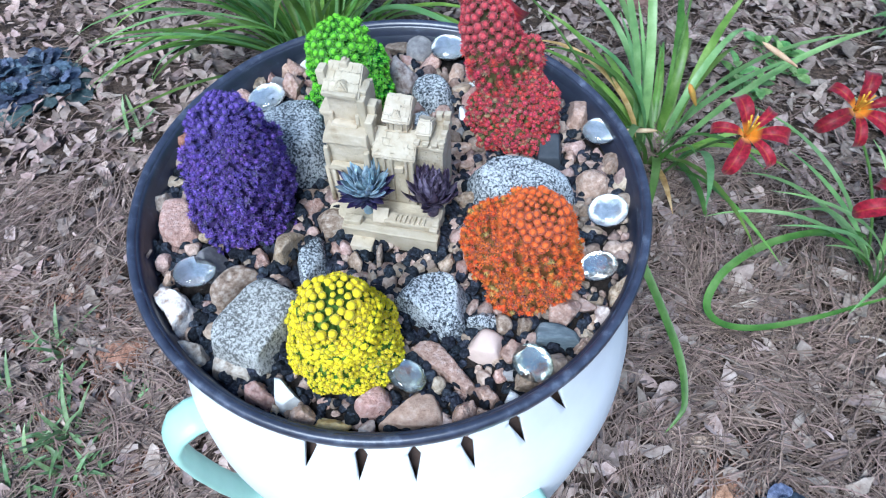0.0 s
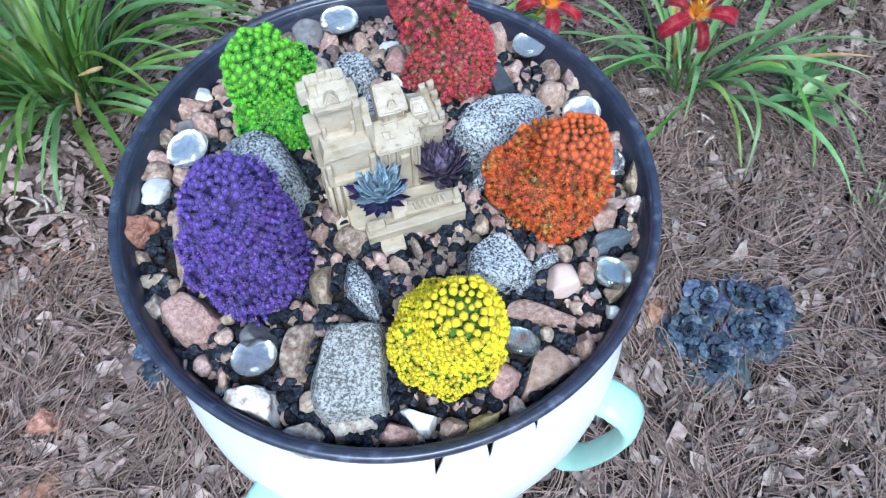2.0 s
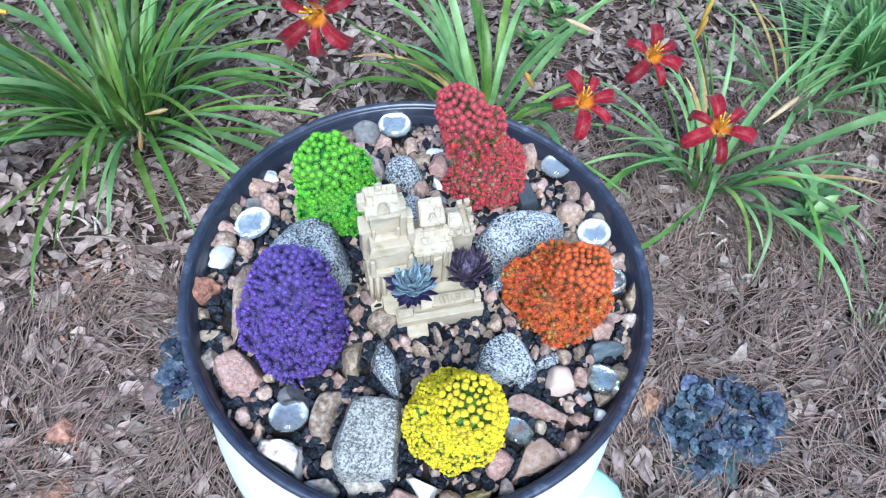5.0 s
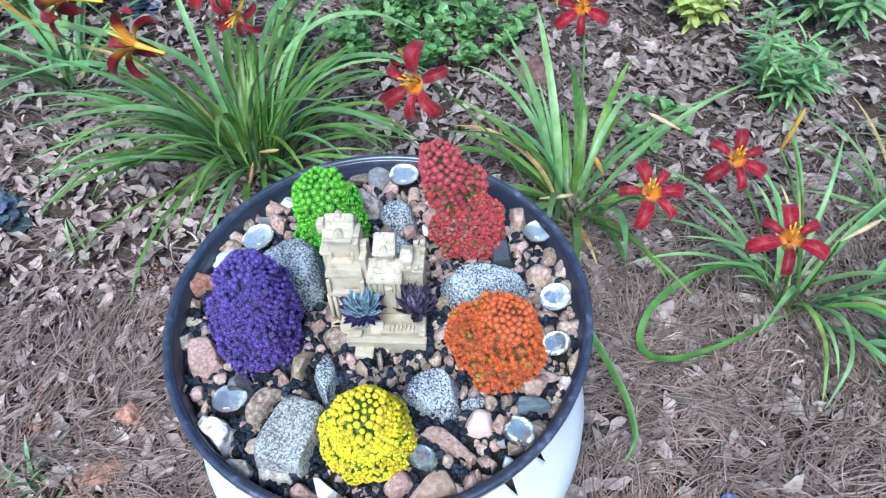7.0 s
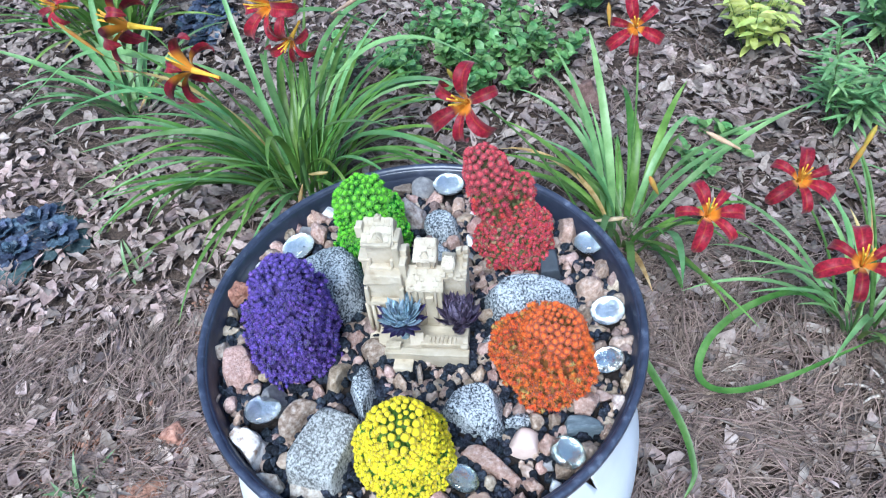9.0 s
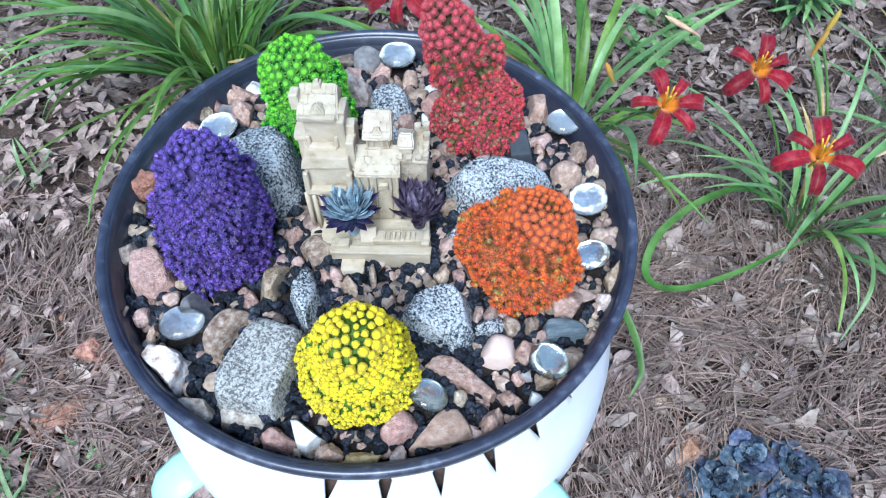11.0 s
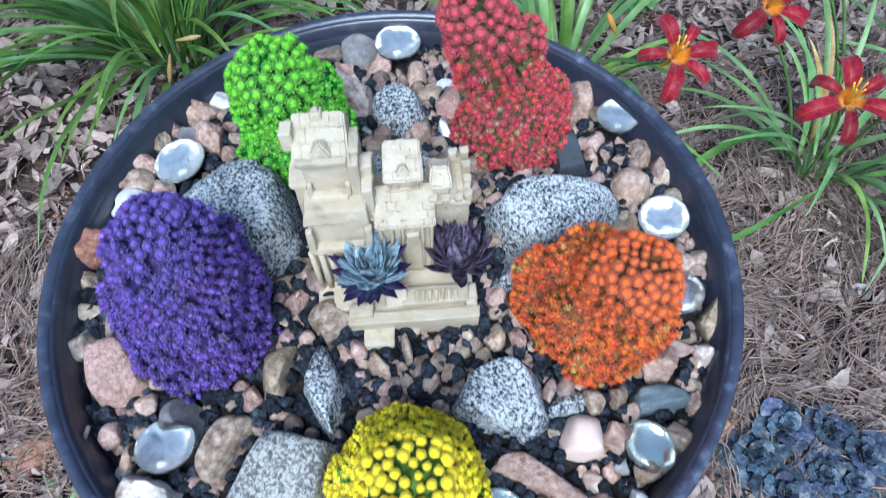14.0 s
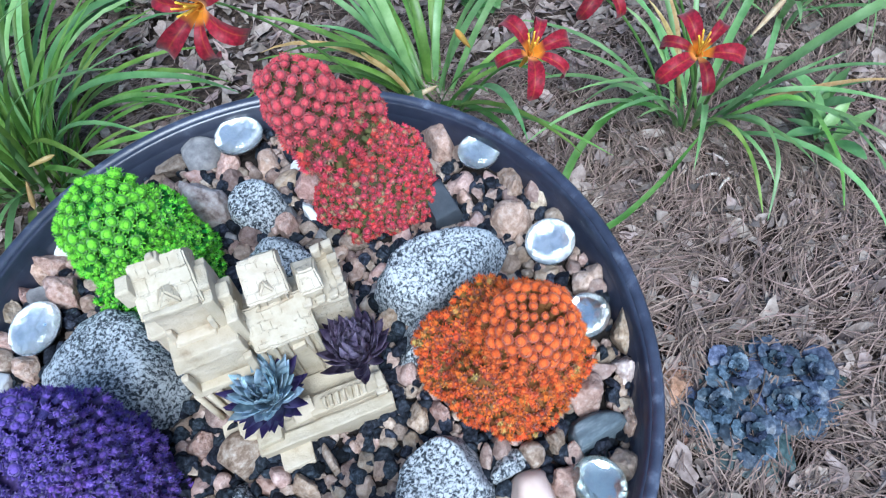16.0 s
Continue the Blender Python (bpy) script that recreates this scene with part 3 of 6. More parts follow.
def cut_stone(kind, x, y, h, cuts, soft=0.08, rough=0.05, material=None, top=0.75, lean=(0.0, 0.0), lift=0.0):
    """A stone split by upright planes, each given by its heading in degrees and its distance in millimetres, with a flattish top."""
    seed = len(TAKEN)
    r = random.Random(seed + 77)
    reach = 1.3 * max(d for _, d in cuts) / 1000
    v = np.sign(BASE_V) * np.abs(BASE_V) ** 0.7 * np.array((reach, reach, h))
    planes = [(math.radians(a), r.uniform(0.1, 0.35), d / 1000) for a, d in cuts] + [(math.radians(r.uniform(0, 360)), r.uniform(0.6, 0.9), 0.85 * reach) for _ in range(4)]
    for a, up, d in planes:
        n = np.array((math.cos(a) * math.cos(up), math.sin(a) * math.cos(up), math.sin(up)))
        k = soft * reach
        over = k * np.logaddexp(0, (v @ n - d) / k)
        v -= over[:, None] * n
    n = np.array((lean[0], lean[1], 1.0))
    n /= np.linalg.norm(n)
    k = soft * reach * 0.7
    v -= (k * np.logaddexp(0, (v @ n - top * h) / k))[:, None] * n
    off = Vector((r.uniform(0, 50), r.uniform(0, 50), r.uniform(0, 50)))
    for i, p in enumerate(v):
        q = Vector(p) / reach
        v[i] = p + np.array(Vector(p).normalized()) * reach * rough * (noise.noise(q * 2.1 + off) + 0.6 * noise.noise(q * 5.5 + off) + 0.45 * noise.noise(q * 13 + off))
    ob = new("boulder" if reach > 0.025 else "stone", raw_mesh(kind, v, BASE_F))
    ob.data.materials.append(material or STONES[kind])
    ob.matrix_basis = pose(x, y, soil_at(x, y) + h * 0.15 + lift)
    TAKEN.append((x, y, 0.75 * reach))
    return tagged(ob, LABELS[kind], "rock" if reach > 0.025 else "stone", "stones in the pan")


def stone(kind, x, y, a, b, yaw, h, material=None, facets=None, box=None, lift=0.0):
    seed = len(TAKEN)
    smoothly = kind in ROUND
    v, f = rock_shape(seed, a, b, h * 0.72, facets if facets is not None else (4 if smoothly else 20), 0.06 if smoothly else 0.13, box or (1.0 if smoothly else 0.75))
    ob = new("boulder" if max(a, b) > 0.02 else "stone" if a > 0.009 else "pebble", raw_mesh(kind, v, f))
    ob.data.materials.append(material or STONES[kind])
    tilt = random.Random(seed + 900)
    ob.matrix_basis = pose(x, y, soil_at(x, y) + h * 0.28 + lift, tilt.uniform(-6, 6), tilt.uniform(-6, 6), yaw)
    TAKEN.append((x, y, max(a, b) * 0.6 + min(a, b) * 0.4))
    return tagged(ob, LABELS[kind], "rock" if max(a, b) > 0.02 else "stone", "stones in the pan")


stone("granite_rock", 0.020, 0.073, 0.0245, 0.0170, -18, 0.024)
stone("granite_rock", 0.066, -0.023, 0.0170, 0.0110, -135, 0.020)
stone("granite_rock", 0.074, -0.104, 0.0107, 0.0086, 23, 0.014)
stone("pale_rock", -0.183, -0.005, 0.0087, 0.0111, -17, 0.018)
stone("brown_cobble", -0.043, -0.027, 0.0137, 0.0142, -25, 0.018)
stone("grey_cobble", -0.129, -0.065, 0.0121, 0.0137, 7, 0.022)
stone("pink_rock", -0.042, -0.178, 0.0106, 0.0106, -11, 0.020)
stone("ochre_rock", -0.023, -0.184, 0.0136, 0.0069, -4, 0.014)
stone("pale_rock", 0.001, -0.186, 0.0057, 0.0087, 5, 0.016)
stone("pink_rock", 0.063, -0.172, 0.0089, 0.0108, -7, 0.020)
stone("tan_rock", 0.079, -0.157, 0.0089, 0.0076, -3, 0.014)
stone("white_shard", 0.096, -0.159, 0.0074, 0.0059, -82, 0.012)
stone("pink_rock", 0.096, -0.125, 0.0079, 0.0099, -67, 0.016)
stone("tan_pebble", 0.127, -0.134, 0.0091, 0.0082, -103, 0.018)
stone("tan_rock", 0.104, -0.147, 0.0079, 0.0087, -32, 0.016)
stone("tan_rock", 0.116, -0.146, 0.0079, 0.0054, -8, 0.012)
stone("brown_cobble", 0.089, -0.105, 0.0069, 0.0074, -13, 0.014)
stone("tan_rock", 0.104, -0.105, 0.0077, 0.0054, -110, 0.014)
stone("tan_pebble", 0.076, -0.094, 0.0074, 0.0059, -102, 0.012)
stone("tan_pebble", 0.067, -0.094, 0.0079, 0.0037, -113, 0.012)
stone("pink_rock", 0.133, -0.093, 0.0125, 0.0130, 2, 0.020)
stone("tan_rock", 0.171, -0.074, 0.0137, 0.0055, 61, 0.018)
stone("pale_rock", 0.160, -0.092, 0.0078, 0.0112, -53, 0.016)
stone("tan_rock", 0.145, -0.118, 0.0087, 0.0047, 57, 0.014)
stone("tan_pebble", 0.162, 0.087, 0.0084, 0.0087, 7, 0.012)
stone("tan_pebble", 0.148, 0.065, 0.0099, 0.0077, 0, 0.012)
stone("tan_rock", 0.176, 0.048, 0.0106, 0.0116, 11, 0.018)
stone("tan_pebble", 0.162, 0.047, 0.0088, 0.0053, 0, 0.010)
stone("tan_pebble", 0.183, 0.033, 0.0099, 0.0058, -108, 0.014)
stone("tan_pebble", 0.170, 0.039, 0.0052, 0.0064, 6, 0.010)
stone("tan_pebble", 0.184, 0.010, 0.0076, 0.0083, -74, 0.012)
stone("tan_pebble", 0.140, 0.034, 0.0063, 0.0065, -24, 0.012)
stone("tan_rock", -0.105, 0.150, 0.0137, 0.0102, -25, 0.018)
stone("tan_rock", -0.112, 0.148, 0.0101, 0.0068, -35, 0.014)
stone("tan_rock", -0.100, 0.123, 0.0140, 0.0116, -63, 0.022)
stone("white_shard", -0.093, 0.158, 0.0074, 0.0078, -45, 0.014)
stone("tan_rock", -0.134, 0.128, 0.0061, 0.0097, 20, 0.014)
stone("tan_rock", -0.123, 0.139, 0.0057, 0.0088, 5, 0.014)
stone("grey_cobble", -0.116, 0.132, 0.0084, 0.0076, -7, 0.012)
stone("tan_rock", -0.144, 0.112, 0.0100, 0.0088, -28, 0.014)
stone("brown_cobble", -0.150, 0.101, 0.0114, 0.0094, 0, 0.016)
stone("tan_rock", -0.133, 0.086, 0.0079, 0.0108, 8, 0.018)
stone("white_shard", -0.155, 0.084, 0.0135, 0.0111, 16, 0.018)
stone("grey_cobble", 0.010, 0.180, 0.0134, 0.0142, -13, 0.018)
stone("tan_pebble", -0.012, 0.184, 0.0120, 0.0082, 5, 0.012)
stone("pale_rock", -0.003, 0.136, 0.0226, 0.0133, -82, 0.026, facets=4, box=1.0)
stone("pink_rock", 0.021, 0.161, 0.0087, 0.0114, -33, 0.014)
stone("pink_rock", 0.045, 0.149, 0.0087, 0.0114, -33, 0.014)
stone("tan_pebble", 0.019, 0.148, 0.0084, 0.0082, 7, 0.012)
stone("tan_pebble", 0.035, 0.146, 0.0052, 0.0053, -6, 0.010)
stone("pink_rock", 0.062, 0.116, 0.0116, 0.0134, 10, 0.018)
stone("white_shard", 0.065, 0.136, 0.0094, 0.0047, -3, 0.008)
stone("white_shard", 0.054, 0.094, 0.0099, 0.0047, -87, 0.012)
stone("white_shard", 0.062, 0.088, 0.0116, 0.0047, -117, 0.012)
stone("pink_rock", 0.036, 0.090, 0.0068, 0.0088, -4, 0.014)
stone("tan_pebble", 0.047, 0.084, 0.0049, 0.0068, 32, 0.010)
stone("tan_pebble", 0.067, 0.061, 0.0093, 0.0053, -27, 0.012)
stone("tan_pebble", 0.013, 0.099, 0.0079, 0.0071, 8, 0.012)
stone("red_lava", -0.173, 0.056, 0.0105, 0.0142, -27, 0.020)
stone("tan_rock", -0.181, 0.036, 0.0061, 0.0083, 31, 0.014)
stone("tan_rock", -0.149, 0.032, 0.0377, 0.0094, -110, 0.026)
stone("tan_rock", -0.152, 0.103, 0.0094, 0.0088, 6, 0.014)
stone("tan_rock", -0.061, -0.010, 0.0083, 0.0069, 0, 0.014)
stone("tan_pebble", -0.046, 0.001, 0.0083, 0.0076, -94, 0.014)
stone("tan_pebble", -0.058, -0.033, 0.0048, 0.0053, -13, 0.010)
stone("tan_rock", -0.021, -0.059, 0.0100, 0.0060, -69, 0.014)
stone("tan_pebble", -0.004, -0.053, 0.0089, 0.0029, -93, 0.014)
stone("tan_pebble", -0.030, -0.046, 0.0068, 0.0047, -90, 0.012)
stone("tan_pebble", 0.012, -0.063, 0.0047, 0.0063, -27, 0.010)
stone("tan_pebble", -0.032, -0.063, 0.0056, 0.0049, -22, 0.010)
stone("tan_rock", 0.047, -0.058, 0.0068, 0.0087, 0, 0.016)
stone("tan_rock", 0.058, -0.061, 0.0048, 0.0085, -13, 0.014)
stone("tan_pebble", 0.054, -0.032, 0.0068, 0.0076, 4, 0.012)
stone("tan_rock", -0.092, -0.061, 0.0068, 0.0083, -23, 0.014)
stone("tan_pebble", -0.149, -0.049, 0.0069, 0.0064, -13, 0.010)
stone("tan_pebble", -0.169, -0.061, 0.0067, 0.0078, -39, 0.012)
stone("pink_rock", -0.160, -0.075, 0.0057, 0.0076, -5, 0.014)
stone("tan_pebble", 0.046, -0.151, 0.0053, 0.0060, -11, 0.012)
stone("tan_pebble", 0.184, 0.027, 0.0072, 0.0064, 21, 0.012)
stone("tan_pebble", 0.172, -0.036, 0.0068, 0.0083, -58, 0.012)
stone("tan_pebble", 0.182, -0.035, 0.0063, 0.0071, -99, 0.014)
stone("tan_pebble", 0.177, -0.044, 0.0065, 0.0071, -61, 0.010)
stone("tan_rock", 0.059, 0.002, 0.0063, 0.0095, 95, 0.016)
cut_stone("granite_rock", -0.083, 0.045, 0.049, ((12, 37), (62, 43), (110, 40), (-164, 43), (-20, 38), (-60, 39), (-115, 37), (150, 46)), 0.14, 0.05)
cut_stone("granite_rock", 0.102, 0.010, 0.033, ((52, 29), (-69, 24), (-100, 27), (73, 26), (123, 32.6), (-150, 40), (-20, 40)), 0.1, 0.05, lean=(0.0, -0.1))
cut_stone("granite_rock", 0.039, -0.096, 0.026, ((96, 23), (0, 23), (140, 23), (-120, 14), (-60, 24), (50, 27)), 0.05, 0.05)
cut_stone("granite_rock", -0.053, -0.065, 0.021, ((-20, 11.5), (13, 11.5), (152, 12), (-155, 11.5), (75, 25), (-80, 26)), 0.05, 0.05, lean=(0.5, 0.1))
cut_stone("granite_rock", 0.026, 0.116, 0.024, ((9, 19), (106, 18.4), (-87, 20), (-38, 20), (55, 19.4), (-130, 20), (146, 19), (-170, 20)), 0.12, 0.05)
cut_stone("pink_rock", -0.1655, -0.027, 0.02, ((45, 16), (-176, 16), (17, 15.5), (-63, 20.8), (-117, 18.6), (-157, 16), (105, 21)), 0.06, 0.04)
cut_stone("brown_cobble", -0.110, -0.084, 0.02, ((149, 11), (-38, 9.5), (114, 16), (-159, 17), (69, 20), (-100, 20)), 0.12, 0.03)
cut_stone("white_rock", -0.148, -0.102, 0.021, ((56, 11.5), (-138, 9.4), (-33, 17), (68, 13), (148, 20), (7, 16)), 0.05, 0.1)
cut_stone("pale_rock", -0.128, -0.136, 0.015, ((82, 9), (-129, 7), (24, 10), (-159, 10), (-53, 15), (150, 14)), 0.05, 0.05)
cut_stone("pale_rock", -0.097, -0.146, 0.01, ((80, 6), (-100, 6), (0, 15), (180, 14)), 0.08, 0.05)
cut_stone("pink_pebble", 0.078, -0.121, 0.018, ((63, 12), (153, 11.2), (-10, 11), (-85, 12.6), (-122, 13), (111, 12)), 0.1, 0.02)
cut_stone("slate_pebble", 0.127, -0.110, 0.015, ((83, 8), (-90, 8.5), (51, 10), (139, 14), (-172, 16.8), (0, 17)), 0.08, 0.03)
cut_stone("pink_slab", 0.030, -0.170, 0.0125, ((135, 8.5), (-85, 13), (23, 18), (-100, 15), (84, 14)), 0.03, 0.03)
cut_stone("pink_rock", 0.003, -0.166, 0.017, ((125, 8), (-62, 8.5), (-117, 12.5), (21, 12.7), (180, 13), (74, 12)), 0.08, 0.03)
cut_stone("tan_rock", 0.048, -0.136, 0.0105, ((37, 9), (-126, 7), (86, 14.8), (139, 24), (-45, 26)), 0.03, 0.05)
cut_stone("white_shard", -0.056, -0.162, 0.012, ((45, 4.5), (-168, 8), (-48, 9), (-113, 10.4), (90, 11.5)), 0.03, 0.03)
cut_stone("tan_rock", -0.076, -0.050, 0.019, ((-25, 6), (180, 9), (156, 10), (96, 13), (-146, 12), (-79, 12)), 0.06, 0.05)
cut_stone("pink_rock", -0.075, -0.164, 0.019, ((-106, 8), (51, 7.5), (-165, 9.3), (119, 9.7), (-51, 11.6)), 0.06, 0.07)
cut_stone("pink_rock", 0.159, 0.024, 0.02, ((126, 12), (-105, 13), (-165, 13), (-45, 13.4), (23, 12.5), (60, 13)), 0.08, 0.05)
cut_stone("pink_rock", 0.153, 0.100, 0.021, ((173, 10), (84, 14.6), (-7, 9.3), (-43, 10), (-124, 14)), 0.05, 0.04)
# the flat grey slab and the dark slate wedge
slab = cut_stone("granite_rock", -0.082, -0.116, 0.027, ((-26, 21.3), (-107, 30), (144, 26), (66, 31.4), (180, 32.5), (-150, 36)), 0.035, 0.03, GREY_SLAB, 0.8, (0.0, -0.12))
tagged(slab, "large flat grey granite slab bedded in gravel")
wedge = cut_stone("slate_pebble", 0.126, 0.055, 0.02, ((-3, 10.5), (177, 10.8), (-86, 16), (120, 11), (60, 16)), 0.03, 0.02, SLATE, 0.8, (0.1, -0.3))
tagged(wedge, "dark slate wedge standing among the pebbles")

GEMS = ((-0.121, 0.106, 12, 4, 0.0172), (-0.135, -0.079, 16, -6, 0.015), (0.025, -0.149, 28, 18, 0.0138), (0.109, -0.135, 12, 10, 0.0145), (0.169, -0.006, 8, -10, 0.0155), (0.158, -0.057, 18, -16, 0.0145), (0.168, 0.074, 2, -4, 0.0142), (0.037, 0.173, 4, 2, 0.0168))
gem_v, gem_f = ico(4)
top = gem_v.copy()
top[:, 2] = np.where(top[:, 2] > 0, top[:, 2] * 0.5, np.maximum(top[:, 2] * 0.45, -0.21))
for number, (x, y, rx, ry, r) in enumerate(GEMS):
    gem = thing("glass_gem", pose(x, y, soil_at(x, y) + (0.0205 if number == 1 else 0.0165 if number > 5 else 0.0125), rx, ry, x * 4000), "clear flat-backed glass gem lying on the pebbles", "glass gem", "glass gems in the pan")
    part("glass_dome", raw_mesh("glass_dome", top * r, gem_f), GLASS, gem)
    TAKEN.append((x, y, r))
    # Sheet added inside the clear gem so that it shines with the sky.
    under = revolve([(0.0002, -r * 0.2), (r * 0.3, -r * 0.2), (r * 0.6, -r * 0.17), (r * 0.8, -r * 0.11), (r * 0.9, -r * 0.05)], 40)
    for v in under.verts:
        v.co.z += 0.0004 * noise.noise(v.co * 260 + Vector((number, 0, 0)))
    part("backing", under, THIN if number in (2, 3) else PEARL if number != 5 else SILVER, gem, "reflecting sheet added under the clear gem to brighten it")

# ---- painted cacti ----


def knob_template(kind, n, seed, fringe=1.0):
    """A knob on a fleshy shaft. button: a painted dome with a fringe; tuft: a painted brush of spines; star: a small painted burst of spines; bead: a small painted ball."""
    r = random.Random(seed)
    v, f, slot = [], [], []
    # rings as radius and height; spines as ring, rise and length
    rings, bare, spines = {
        "button": (((0.8, -1.5), (0.88, 0.0), (1.0, 0.45), (0.92, 0.85), (0.5, 1.1)), 1, ((2, 0.05, 0.4 * fringe), (2, 0.7, 0.45 * fringe), (3, 0.9, 0.5 * fringe), (3, 2.0, 0.4 * fringe), (4, 3.0, 0.3 * fringe))),
        "tuft": (((0.7, -1.3), (0.7, 0.0), (0.62, 0.35), (0.4, 0.6)), 1, ((1, -0.1, 0.9), (1, 0.35, 1.1), (2, 0.55, 1.2), (2, 1.1, 1.2), (3, 1.5, 1.05), (3, 3.0, 0.95))),
        "star": (((0.6, -1.3), (0.72, 0.0), (0.66, 0.4), (0.35, 0.7)), 1, ((1, 0.2, 0.75), (2, 0.5, 0.85), (2, 1.0, 0.8), (3, 2.0, 0.65))),
        "bead": (((0.75, -1.2), (0.95, 0.0), (0.9, 0.5), (0.5, 0.85)), 1, ((2, 0.1, 0.5), (2, 0.8, 0.5), (3, 1.8, 0.4)))}[kind]
    for q, z in rings:
        v += [(q * k0 * math.cos(2 * math.pi * k / n), q * k0 * math.sin(2 * math.pi * k / n), z) for k in range(n) for k0 in (r.uniform(0.88, 1.12),)]
    v.append((0, 0, rings[-1][1] + 0.12))
    top = len(v) - 1
    for i in range(len(rings) - 1):
        for k in range(n):
            a, b = i * n + k, i * n + (k + 1) % n
            f += [(a, b, b + n), (a, b + n, a + n)]
            slot += [0 if i < bare else 1] * 2
    last = (len(rings) - 1) * n
    for k in range(n):
        f.append((last + k, last + (k + 1) % n, top))
        slot.append(1)
    for ring, rise, long in spines:
        for k in range(n):
            a, b = ring * n + k, ring * n + (k + 1) % n
            root = (Vector(v[a]) + Vector(v[b])) / 2
            out = Vector((root.x, root.y, 0)).normalized()
            d = (out + Vector((r.uniform(-0.35, 0.35), r.uniform(-0.35, 0.35), rise + r.uniform(-0.25, 0.25)))).normalized()
            v.append(tuple(root + d * long * r.uniform(0.65, 1.25)))
            f.append((a, b, len(v) - 1))
            slot.append(1)
    return v, f, slot


def ring_of(count, x, y, z, across, deep, size, seed):
    """Side shoots set round a stem: a list of heads with small knobs."""
    r = random.Random(seed)
    out = []
    for k in range(count):
        t = 2 * math.pi * (k + r.uniform(-0.22, 0.22)) / count
        s = size * r.uniform(0.82, 1.15)
        q = r.uniform(0.93, 1.05)
        out.append((x + across * q * math.cos(t), y + deep * q * math.sin(t), z + r.uniform(-0.004, 0.004), s, s, s * 1.1))
    return out


